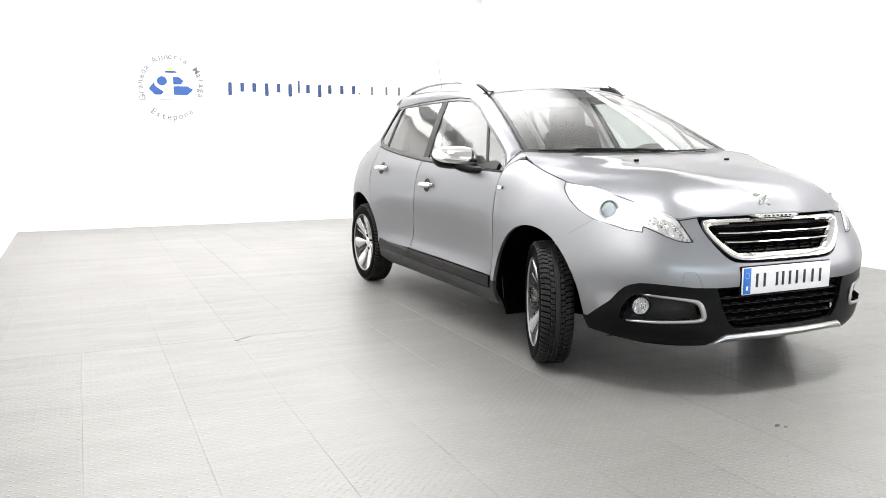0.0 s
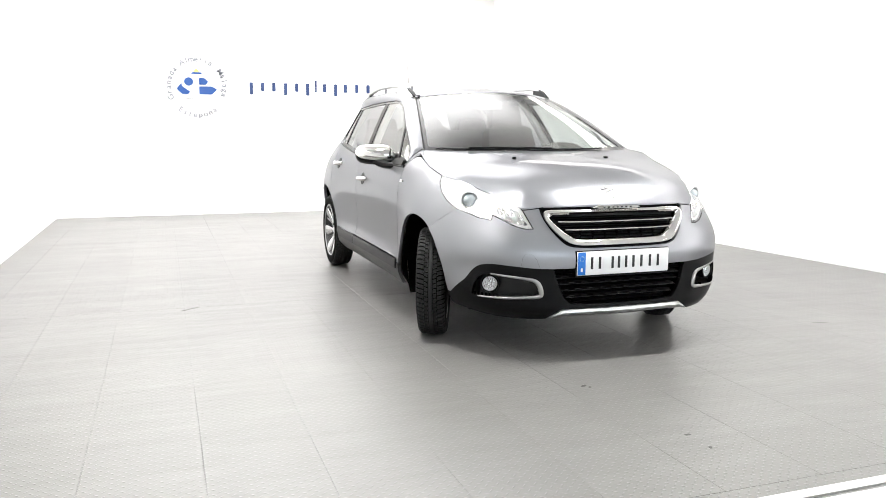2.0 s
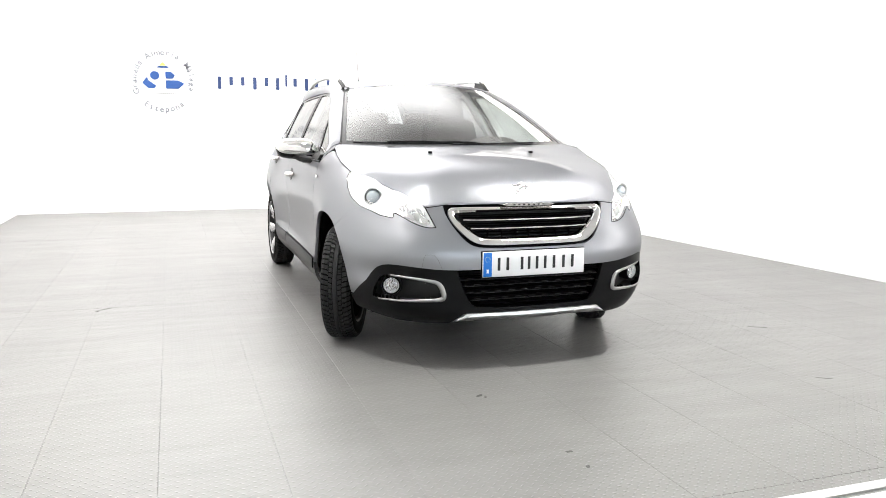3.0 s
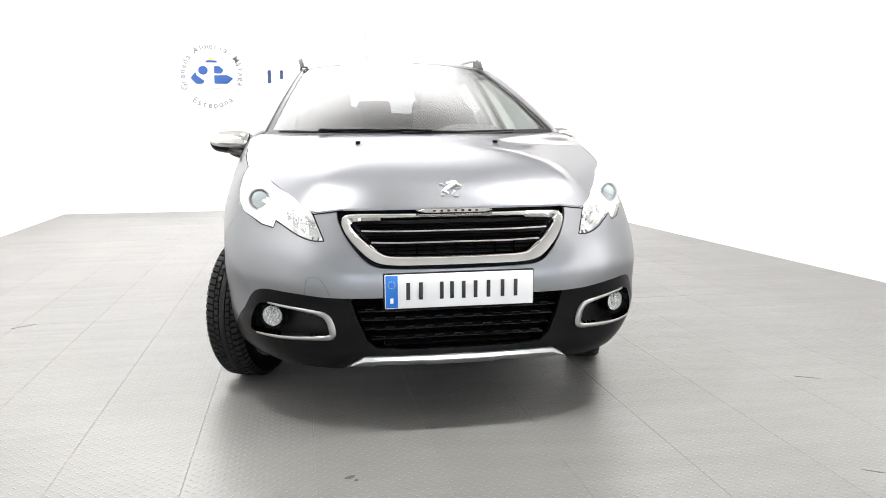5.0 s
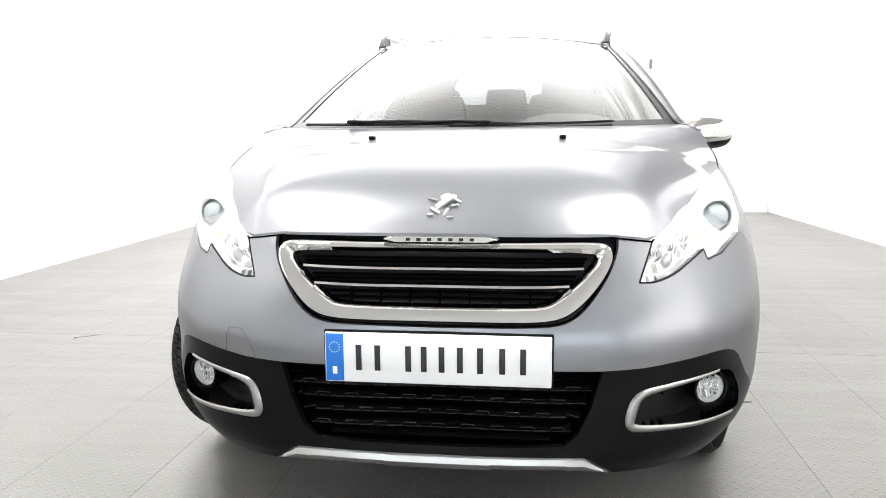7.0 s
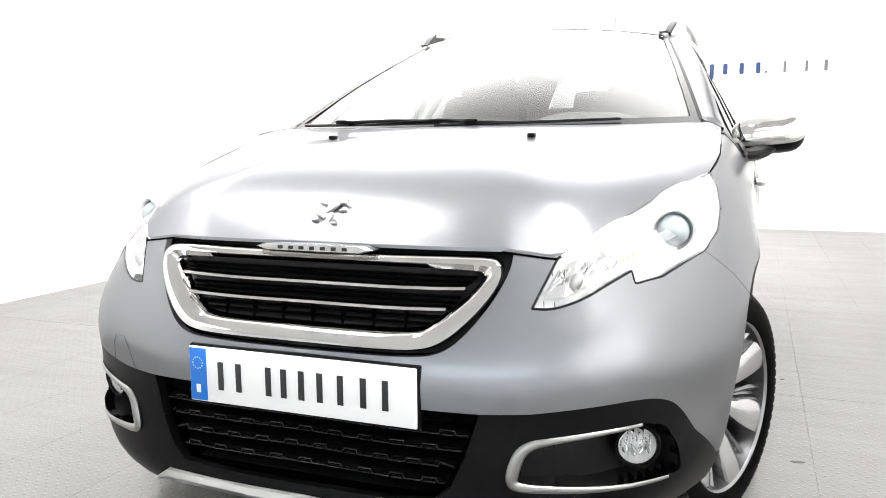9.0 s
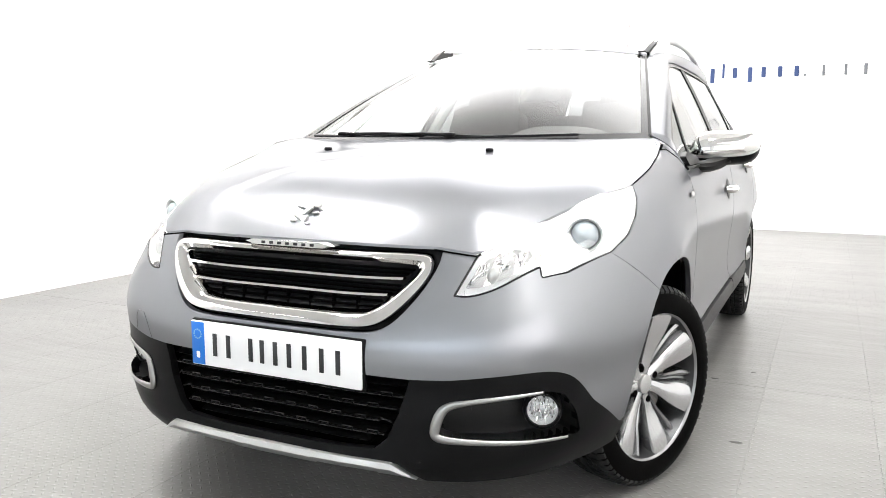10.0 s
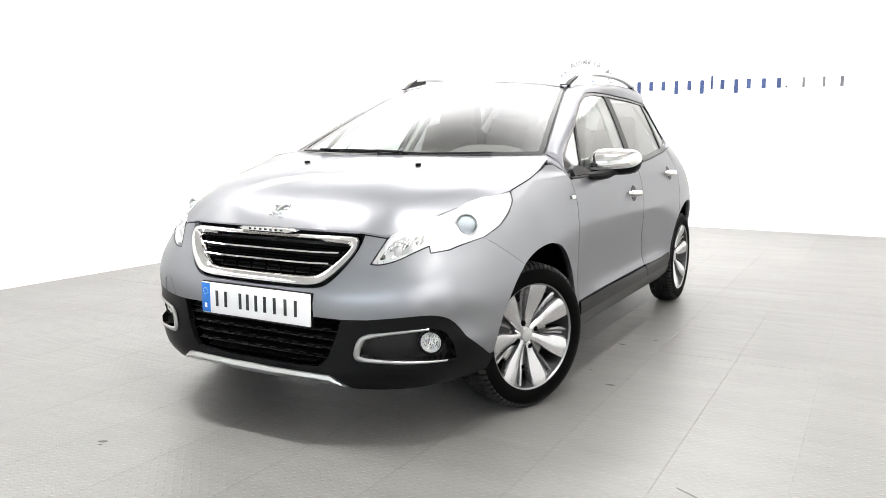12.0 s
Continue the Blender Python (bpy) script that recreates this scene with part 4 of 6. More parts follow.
def lamp_bits(side, parent):
    c = Vector((0.678 * side, 0.388, 0.780))
    way = Vector((0.30 * side, -1.0, 0.03)).normalized()
    m = Matrix.Translation(c) @ Vector((0, -1, 0)).rotation_difference(way).to_matrix().to_4x4()
    ring = lathe([(0.045, 0.047), (-0.016, 0.047), (-0.020, 0.044), (-0.016, 0.040), (0.02, 0.038)], 36, axis="y")
    rim_ = lathe([(0.0, 0.0395), (-0.013, 0.0395), (-0.016, 0.0375), (-0.012, 0.0355), (0.0, 0.0355)], 36, axis="y")
    ball = lathe([(0.0, 0.0360), (-0.012, 0.0340), (-0.022, 0.0275), (-0.029, 0.018), (-0.032, 0.0)], 36, axis="y")
    for bm_, name, mat in ((ring, "projector_ring", LAMP_WHITE), (rim_, "projector_bezel", SATIN), (ball, "projector_lens", PROJECTOR)):
        bmesh.ops.transform(bm_, matrix=m, verts=bm_.verts)
        car_part(name, bm_, mat, parent)
    # cut-glass facets of the inner lamp
    rng = random.Random(8)
    facets = bmesh.new()
    for q in range(24):
        x = 0.500 + 0.0042 * q
        zlo, zhi = 0.672 + max(0, (x - 0.5)) * 0.38, 0.728 + (x - 0.49) * 0.30
        for r in range(2):
            z = zlo + 0.012 + (zhi - zlo - 0.024) * (0.2 + 0.55 * r + 0.15 * rng.random())
            p = band(on_x(x, z)[0], z, 0.022)
            rbox((0.0034, 0.010, rng.uniform(0.012, 0.024)), tuple(p), 0.001, facets, Euler((rng.uniform(-0.9, 0.5), rng.uniform(0.1, 0.4), rng.uniform(-0.9, 0.9))).to_matrix(), 1)
    # bright inner bowl behind the facets
    bowl_line = rounded(line([("x", 0.478, 0.668), ("x", 0.535, 0.680), ("x", 0.600, 0.715), ("x", 0.612, 0.750), ("x", 0.560, 0.758), ("x", 0.506, 0.734)]), 0.012)
    bowl_ = patch(bowl_line, lambda s_, z_, d_=0.0: band(s_, z_, d_ + 0.020 + 0.006 * np.sin(95.0 * s_) * np.cos(70.0 * z_)), 0.010, 0.008)
    car_part("inner_bowl", bowl_ if side > 0 else flip_x(bowl_), REFLECTOR, parent, "rippled chrome inner bowl")
    bulb = bmesh.new()
    bmesh.ops.create_uvsphere(bulb, u_segments=16, v_segments=10, radius=1.0)
    p = band(on_x(0.535, 0.700)[0], 0.700, 0.018)
    bmesh.ops.transform(bulb, matrix=Matrix.Translation(p) @ Euler((0, 0.35, 0.3)).to_matrix().to_4x4() @ Matrix.Diagonal((0.014, 0.010, 0.022, 1)), verts=bulb.verts)
    if side < 0:
        bulb = flip_x(bulb)
    car_part("bulb_cover", bulb, SATIN, parent, "grey bulb cover")
    amber = bmesh.new()
    for q in range(3):
        p = band(on_x(0.618 + 0.010 * q, 0.735)[0], 0.735 + 0.004 * q, 0.022)
        rbox((0.003, 0.004, 0.012), tuple(p), 0.001, amber, None, 1)
    if side < 0:
        facets, amber = flip_x(facets), flip_x(amber)
    car_part("reflector_facets", facets, REFLECTOR, parent, "cut chrome reflector")
    car_part("indicator_lens", amber, AMBER, parent, "amber indicator")


PROJECTOR = material("projector_lens", (0.36, 0.40, 0.42), 0.05, 0.0, 0.1, 30, coat=1.0, stain=0.5)
for sg, ob in ((1, HL[0]), (-1, HL[1])):
    lamp_bits(sg, ob)


# ---- grille ----
RING = [("x", 0.0, 0.744), ("x", 0.20, 0.746), ("x", 0.36, 0.748), ("x", 0.392, 0.742), ("x", 0.401, 0.715), ("x", 0.382, 0.673), ("x", 0.345, 0.627), ("x", 0.302, 0.590), ("x", 0.254, 0.575), ("x", 0.15, 0.572), ("x", 0.0, 0.571)]
RING_IN = [("x", 0.0, 0.724), ("x", 0.20, 0.724), ("x", 0.345, 0.723), ("x", 0.364, 0.718), ("x", 0.362, 0.704), ("x", 0.338, 0.678), ("x", 0.300, 0.644), ("x", 0.264, 0.619), ("x", 0.24, 0.609), ("x", 0.15, 0.606), ("x", 0.0, 0.605)]


def full_loop(pts, inward):
    half = [band(s, z, inward) for s, z in line(pts)]
    return [tuple(p) for p in half] + [(-p[0], p[1], p[2]) for p in half[-2:0:-1]]


ring_o, ring_i = denser(RING), denser(RING_IN)
mid_r = [(a[0], 0.5 * (a[1] + b[1]), 0.5 * (a[2] + b[2])) for a, b in zip(ring_o, ring_i)]
rows = [full_loop(ring_o, 0.030), full_loop(ring_o, -0.002), full_loop([(m[0], 0.8 * o[1] + 0.2 * m[1], 0.8 * o[2] + 0.2 * m[2]) for o, m in zip(ring_o, mid_r)], -0.010), full_loop(mid_r, -0.011), full_loop(ring_i, 0.004), full_loop(ring_i, 0.05)]
grille = car_part("grille", loft([r + r[:1] for r in rows]), CHROME, front_bumper.parent, "chrome grille frame with two chrome bars over black slats", sharp=50)
# black surround between frame and bumper
hole_half = [on_x(0.0, 0.765)] + line([("x", 0.2, 0.765), ("x", 0.405, 0.762)]) + line(GRILLE_HOLE)
sur = [tuple(band(s, z, 0.028)) for s, z in hole_half]
sur = sur + [(-p[0], p[1], p[2]) for p in sur[-2:0:-1]]
bm = bmesh.new()
bm.faces.new([bm.verts.new(p) for p in sur])
bmesh.ops.triangulate(bm, faces=bm.faces)
car_part("surround", bm, GLOSS_BLACK, grille, "black grille surround", smooth=False)


def cross_bar(z, half_x, inward, height, depth, flat_mat, name, label="", bow=0.0):
    rows_ = []
    for x in np.linspace(-half_x, half_x, 25):
        s = on_x(abs(x), z)[0] * (1 if x >= 0 else -1)
        p = band(s, z, inward)
        zz = z + bow * (abs(x) / half_x) ** 4
        rows_.append([(p[0], p[1] - depth / 2, zz - 0.3 * height), (p[0], p[1] - depth / 2 + 0.8 * height, zz + height / 2), (p[0], p[1] + depth / 2, zz + height / 2), (p[0], p[1] + depth / 2, zz - height / 2), (p[0], p[1] - depth / 2 + 0.002, zz - height / 2)])
    return car_part(name, loft(rows_, None, True, True), flat_mat, grille, label)


cross_bar(0.686, 0.332, 0.010, 0.006, 0.03, CHROME, "chrome_bar", "slim chrome bar", 0.004)
cross_bar(0.648, 0.300, 0.010, 0.006, 0.03, CHROME, "chrome_bar", "slim chrome bar", 0.004)
# slats and ribs near-black, for the shade inside the grille
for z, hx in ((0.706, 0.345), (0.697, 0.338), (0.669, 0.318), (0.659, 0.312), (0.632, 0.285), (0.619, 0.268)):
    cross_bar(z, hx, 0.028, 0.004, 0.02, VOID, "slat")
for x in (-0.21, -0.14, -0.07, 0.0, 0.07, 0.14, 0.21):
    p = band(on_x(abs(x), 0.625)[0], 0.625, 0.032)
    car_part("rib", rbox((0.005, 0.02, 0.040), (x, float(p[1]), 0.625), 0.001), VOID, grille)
# name bar on the frame: plain, with its writing as small bars
bm = bmesh.new()
prof = [(-0.137, 0.755, 0.0), (-0.115, 0.7485, 0.0), (0.115, 0.7485, 0.0), (0.137, 0.755, 0.0), (0.115, 0.762, 0.0), (-0.115, 0.762, 0.0)]
rws = []
for sc, yy in ((1.0, 0.105), (1.0, 0.076), (0.93, 0.071)):
    rws.append([(x * sc, yy, 0.7555 + (z - 0.7555) * sc) for x, z, _ in prof])
car_part("name_bar", loft(rws, None, True, True), CHROME, grille, "bright metal name bar")
for k in range(7):
    car_part("letter_bar", rbox((0.010, 0.003, 0.007), (-0.075 + 0.025 * k, 0.070, 0.7552), 0.001), GREY_PLASTIC, grille)

# emblem on the bonnet: a plain upright figure-like badge
bm = bmesh.new()
ey = 0.168
for x, z, w, h, a in ((-0.004, 0.002, 0.042, 0.017, -34), (0.014, 0.016, 0.024, 0.018, 12), (0.000, 0.018, 0.024, 0.012, -20), (0.030, 0.008, 0.022, 0.006, 28), (0.026, -0.003, 0.020, 0.006, -12), (-0.022, -0.014, 0.026, 0.009, 30), (-0.032, -0.022, 0.016, 0.006, 0), (0.006, -0.017, 0.022, 0.008, -58), (0.016, -0.026, 0.016, 0.006, 0), (-0.030, 0.010, 0.024, 0.005, 14)):
    q = bonnet_top(np.array([x]), np.array([ey + 1.1 * z]))[0]
    rbox((w, 0.008, h), (x, float(q[1]) - 0.003, float(q[2]) + 0.003), 0.0025, bm, Euler((radians(-42), radians(a), 0)).to_matrix())
car_part("emblem", bm, SATIN, bonnet, "small satin chrome badge")

# lower grille: a black sheet for the shade behind it, slats and dashes
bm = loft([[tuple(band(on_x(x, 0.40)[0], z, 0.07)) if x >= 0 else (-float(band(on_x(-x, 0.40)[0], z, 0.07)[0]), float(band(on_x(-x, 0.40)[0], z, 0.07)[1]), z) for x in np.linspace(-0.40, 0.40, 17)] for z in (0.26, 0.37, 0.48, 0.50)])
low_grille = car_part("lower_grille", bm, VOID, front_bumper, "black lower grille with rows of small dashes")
for r, (z, hx) in enumerate(((0.440, 0.360), (0.419, 0.352), (0.389, 0.340), (0.356, 0.326), (0.323, 0.306), (0.299, 0.26))):
    rows_ = []
    for x in np.linspace(-hx, hx, 19):
        p = band(on_x(abs(x), 0.40)[0], z, 0.030)
        rows_.append([(x, float(p[1]) - 0.010, z), (x, float(p[1]) + 0.004, z + 0.006), (x, float(p[1]) + 0.030, z + 0.006), (x, float(p[1]) + 0.030, z - 0.006), (x, float(p[1]) + 0.002, z - 0.006)])
    car_part("slat", loft(rows_, None, True, True), PLASTIC, low_grille)
    if 0 < r < 5:
        # a thin moulded line that steps up over a row of small brackets
        pitch, first = 0.069, (0.0345 if r % 2 else 0.0)
        path_ = []
        n = int(hx / pitch)
        for q in range(-n - 1, n + 1):
            c = q * pitch + first
            for dx, dz in ((-0.017, 0.0), (-0.014, 0.0085), (0.014, 0.0085), (0.017, 0.0)):
                if abs(c + dx) < hx - 0.004:
                    path_.append((c + dx, dz))
        path_ = [(-hx, 0.0)] + path_ + [(hx, 0.0)]
        pts = [(x, float(band(on_x(abs(x), 0.40)[0], z, 0.017)[1]), z + dz - 0.003) for x, dz in path_]
        car_part("moulded_line", tube(pts, 0.0019, sides=6, flat=1.0, up=(0, -1, 0)), DASH, low_grille)
        for q in range(-n - 1, n + 1):
            c = q * pitch + first
            if abs(c) < hx - 0.022:
                y_ = float(band(on_x(abs(c), 0.40)[0], z, 0.019)[1])
                car_part("dash", rbox((0.026, 0.010, 0.0022), (c, y_, z - 0.003), 0.0008, None, None, 1), DASH, low_grille)

# number plate: its writing is plain bars
plate = rbox((0.522, 0.008, 0.118), (0, 0.0, 0.4885), 0.003)
plate = car_part("number_plate", plate, PLATE_WHITE, None, "white plate with a blue band and dark plain bars")
car_part("country_band", rbox((0.042, 0.002, 0.112), (-0.2375, -0.0045, 0.4885), 0.001), PLATE_BLUE, plate, "blue band")
for k in range(12):
    a = 2 * math.pi * k / 12
    car_part("star", rbox((0.003, 0.0015, 0.003), (-0.2375 + 0.012 * math.cos(a), -0.006, 0.513 + 0.012 * math.sin(a)), 0.0008), YELLOW, plate)
car_part("country_bar", rbox((0.011, 0.0015, 0.018), (-0.2375, -0.006, 0.458), 0.001), PLATE_WHITE, plate)
for x in (-0.181, -0.137, -0.065, -0.029, 0.012, 0.054, 0.100, 0.150, 0.197):
    car_part("character_bar", rbox((0.0135, 0.002, 0.060), (x, -0.005, 0.489), 0.001), INK, plate)
car_part("holder", rbox((0.532, 0.014, 0.126), (0, 0.012, 0.488), 0.004), PLASTIC, plate, "black plate holder")

# ---- flanks ----
SILL_TOP = 0.372
front_door_line = line([("y", 1.183, SILL_TOP), ("y", 1.168, 0.60), ("y", 1.145, 0.845), ("y", 1.133, 0.920), ("y", 1.45, 0.926), ("y", 1.80, 0.936), ("y", 2.200, 0.952), ("y", 2.225, 0.70), ("y", 2.30, 0.45), ("y", 2.33, SILL_TOP + 0.006)])
rear_arc = arch(AXLE_R, HUB_Z, ARCH_R + 0.012, 172, 128, 8)
rear_door_line = line([("y", 2.338, SILL_TOP + 0.006), ("y", 2.308, 0.45), ("y", 2.233, 0.70), ("y", 2.208, 0.953), ("y", 2.60, 0.981), ("y", 2.93, 1.011), ("y", 3.055, 1.032), ("y", 3.075, 0.90), ("y", 3.06, 0.78)] + rear_arc[::-1])
front_doors = car_both("front_door", patch(front_door_line, band, 0.03, 0.016), PAINT, None, "silver metallic front door")
rear_doors = car_both("rear_door", patch(rear_door_line, band, 0.03, 0.016), PAINT, None, "silver metallic rear door")
# rear quarter up to the roof
quarter_line = line([("y", 3.062, 1.036), ("y", 3.082, 0.90), ("y", 3.067, 0.78)] + arch(AXLE_R, HUB_Z, ARCH_R + 0.012, 126, -3, 18) + [("y", 3.70, 0.29), ("y", 3.86, 0.30), ("y", 3.88, 0.60), ("y", 3.86, 0.95), ("y", 3.80, 1.10), ("y", 3.68, 1.36), ("y", 3.55, 1.395), ("y", 3.30, 1.402), ("y", 3.13, 1.400), ("y", 3.132, 1.326), ("y", 3.180, 1.24), ("y", 3.196, 1.14), ("y", 3.19, 1.085), ("y", 3.105, 1.038)])
quarters = car_both("rear_quarter", patch(quarter_line, band, 0.03, 0.016), PAINT, None, "silver metallic rear quarter panel")
# tail
s0 = on_y(3.865, 0.7)[0]


def tail_sheet(z0, z1, s_a, nz, mat, name, label, inward=0.0, parent=None):
    rows_ = []
    for z in np.linspace(z0, z1, nz):
        half = [band(s, z, inward) for s in np.linspace(S_MAX, s_a, 24)]
        rows_.append([(-p[0], p[1], p[2]) for p in half[:0:-1]] + [tuple(p) for p in half])
    return car_part(name, loft(rows_), mat, parent, label)


tail_sheet(0.55, 0.955, s0 + 0.01, 16, PAINT, "tailgate", "silver metallic tailgate")
tail_sheet(0.25, 0.545, s0, 12, PLASTIC, "rear_bumper", "black rear bumper")
tail_sheet(0.965, 1.36, on_y(3.82, 1.15)[0] + 0.03, 14, DARK_GLASS, "rear_window", "dark tinted rear window")
lamp_sz = rounded(line([("y", 3.50, 0.93), ("y", 3.46, 0.99), ("y", 3.56, 1.015), ("y", 3.84, 1.0), ("y", 3.86, 0.80), ("y", 3.72, 0.83)]), 0.02)
car_both("tail_lamp", patch(lamp_sz, lambda s, z, d=0.0: band(s, z, d - 0.004), 0.03, 0.012), RED_LAMP, None, "red tail lamp")

# sills
sill_line = line([("y", 1.150, 0.341), ("y", 1.182, 0.341), ("y", 1.186, 0.302), ("y", 2.30, 0.302), ("y", 2.80, 0.302), ("y", 2.88, 0.33), ("y", 2.91, 0.25), ("y", 2.80, 0.215), ("y", 1.25, 0.215), ("y", 1.135, 0.225)])
car_both("sill", patch(sill_line, band, 0.03, 0.02), GREY_PLASTIC, None, "dark grey plastic sill")
trim_f = line([("y", 1.190, 0.308), ("y", 1.188, 0.366), ("y", 2.328, 0.370), ("y", 2.345, 0.308)])
trim_r = line([("y", 2.354, 0.308), ("y", 2.338, 0.372), ("y", 2.72, 0.374), ("y", 2.865, 0.385), ("y", 2.885, 0.345), ("y", 2.82, 0.308)])
proud = lambda s, z, d=0.0: band(s, z, d - 0.008)
car_both("side_trim", patch(trim_f, proud, 0.03, 0.02), PLASTIC, front_doors, "black plastic side trim")
car_both("side_trim", patch(trim_r, proud, 0.03, 0.02), PLASTIC, rear_doors, "black plastic side trim")

# side windows: black frame ring and three panes each side
dlo = rounded(DLO, 0.02)
inner_line = shrunk(dlo, 0.018)
rows_ = [[tuple(band(p[0], p[1], d)) for p in loop + loop[:1]] for loop, d in ((dlo, 0.035), (dlo, 0.006), (inner_line, 0.006), (inner_line, 0.022))]
car_both("window_frame", loft(rows_), GLOSS_BLACK, None, "gloss black window frame")


def pane_line(y0_low, y0_up, y1_low, y1_up):
    """The part of the window outline between two slanting posts."""
    def cut(poly, lo, hi, keep_more):
        (sa, za), (sb, zb) = on_y(lo, 0.95), on_y(hi, 1.34)
        res = []
        f = lambda p: (p[0] - (sa + (sb - sa) * (p[1] - za) / (zb - za))) * (1 if keep_more else -1)
        for i, p in enumerate(poly):
            q = poly[(i + 1) % len(poly)]
            a, b = f(p), f(q)
            if a >= 0:
                res.append(p)
            if a * b < 0:
                t = a / (a - b)
                res.append((p[0] + t * (q[0] - p[0]), p[1] + t * (q[1] - p[1])))
        return res
    return cut(cut(inner_line, y0_low, y0_up, True), y1_low, y1_up, False)


glassy = lambda s, z, d=0.0: band(s, z, d + 0.013)
car_both("front_window", patch(pane_line(1.36, 1.70, 2.15, 2.28), glassy, 0.04, 0), SIDE_GLASS, front_doors, "clear front door window")
car_both("corner_window", patch(pane_line(0.9, 0.9, 1.335, 1.675), glassy, 0.04, 0), SIDE_GLASS, front_doors, "small fixed corner window")
car_both("rear_window_pane", patch(pane_line(2.235, 2.355, 2.925, 3.02), glassy, 0.04, 0), DARK_GLASS, rear_doors, "tinted rear door window")
car_both("quarter_window", patch(pane_line(2.955, 3.05, 3.6, 3.6), glassy, 0.04, 0), DARK_GLASS, quarters, "small tinted quarter window")
for lo, up_, w, nm, par in ((1.347, 1.687, 0.012, "corner_post", front_doors), (2.192, 2.317, 0.042, "door_post", front_doors), (2.940, 3.035, 0.016, "quarter_post", rear_doors)):
    post = pane_line(lo - w, up_ - w, lo + w, up_ + w)
    car_both(nm, patch(post, lambda s, z, d=0.0: band(s, z, d + 0.009), 0.03, 0.016), PLASTIC, par, "black window post")
# chrome-edged waist seal
waist = [tuple(band(*on_y(y, z - 0.004), -0.002)) for y, z in ((1.14, 0.925), (1.45, 0.930), (1.8, 0.940), (2.2, 0.957), (2.6, 0.985), (2.93, 1.016), (3.09, 1.040))]
car_both("waist_seal", tube(waist, 0.006, sides=8), PLASTIC, None, "dark waist seal")

# door handles
def door_handle(y, z, parents):
    s, _ = on_y(y, z)
    c = band(s, z)
    # flat black oval on the door stands in for the shaded hollow
    cup = bmesh.new()
    rows_ = []
    for r, d in ((1.0, 0.0015), (0.97, 0.0), (0.5, 0.0005), (0.0, 0.0008)):
        rows_.append([tuple(np.array(band(s + 0.048 * r * math.cos(a), z + 0.042 * r * math.sin(a), d - 0.003))) for a in np.linspace(0, 2 * math.pi, 25)])
    car_both("door_handle", loft(rows_, cup), PLASTIC, parents, "chrome door handle over a black oval for its shaded hollow")
    pts = [tuple(np.array(band(s + q, z + 0.002 - 0.010 * q, -o))) for q, o in ((-0.092, 0.002), (-0.085, 0.016), (-0.05, 0.026), (0.0, 0.028), (0.05, 0.024), (0.082, 0.014), (0.090, 0.002))]
    car_both("grip", tube(pts, [0.011, 0.016, 0.018, 0.018, 0.018, 0.015, 0.010], sides=12, flat=1.0, up=(1, 0, 0)), CHROME, front_doors if parents is front_doors else rear_doors, "chrome grip")


door_handle(2.03, 0.806, front_doors)
door_handle(2.86, 0.884, rear_doors)
# badge on the wing
s, z = on_y(1.10, 0.842)
bm = loft([[tuple(band(s + a, z + b, -0.003)) for a in (-0.03, 0.0, 0.034)] for b in (-0.008, 0.008)])
car_both("side_badge", bm, CHROME, wings, "small chrome side badge")
bm = loft([[tuple(band(s + a, z + b, -0.004)) for a in (-0.028, -0.012)] for b in (-0.007, 0.007)])
car_both("badge_flag", bm, GLOSS_BLACK, wings)

# ---- mirrors ----
def mirror_half():
    """The mirror's cap, strip, lower shell and rear face, as skins over rings along its width."""
    us = [-0.995, -0.97, -0.92, -0.84, -0.72, -0.55, -0.35, -0.1, 0.15, 0.4, 0.6, 0.76, 0.88, 0.95, 0.98, 0.998]

    def ring(u, lo, hi, n, grow=1.0):
        p, q = (3.6, 2.0) if u < 0 else (6.0, 2.0)
        k = (1 - abs(u) ** p) ** (1 / q) * grow
        x = 0.868 + 0.117 * u
        top = 0.066 * (1 - 0.20 * u)
        out = []
        for a in np.linspace(lo, hi, n):
            zz = (top if a > 0 else 0.062) * k * math.sin(a)
            out.append((x, 1.570 + 0.36 * (x - 0.868) - 0.075 * k * abs(math.cos(a)) ** 0.8, 0.982 + 0.010 * u + zz))
        return out

    cap_ = loft([ring(u, -0.30, math.pi / 2, 16) for u in us])
    low_ = loft([ring(u, -math.pi / 2, -0.50, 10, 0.98) for u in us])
    strip_ = loft([ring(u, -0.52, -0.30, 4, 1.012) for u in us[2:]])
    back_ = loft([[p, (p[0], p[1] + 0.018, 0.5 * (p[2] + q[2])), q] for p, q in ((ring(u, math.pi / 2, math.pi / 2, 1)[0], ring(u, -math.pi / 2, -math.pi / 2, 1)[0]) for u in us)])
    return cap_, low_, back_, strip_


cap, low, back, strip = mirror_half()
mirrors = car_both("door_mirror", cap, CHROME, None, "door mirror with a chrome cap on a black foot")
car_both("lower_shell", low, PLASTIC, mirrors, "black lower shell")
car_both("mirror_back", back, GLOSS_BLACK, mirrors, "mirror glass side")
car_both("indicator_strip", strip, SATIN, mirrors, "bright indicator strip")
foot = [(0.772, 1.33, 0.922), (0.800, 1.38, 0.920), (0.825, 1.44, 0.922), (0.848, 1.50, 0.930), (0.880, 1.545, 0.940)]
car_both("foot", tube(foot, [0.022, 0.028, 0.032, 0.034, 0.02], sides=10, flat=0.7), PLASTIC, mirrors, "black mirror foot")
base = rounded(line([("y", 1.19, 0.93), ("y", 1.40, 0.935), ("y", 1.385, 0.958), ("y", 1.27, 0.975), ("y", 1.20, 0.958)]), 0.01)
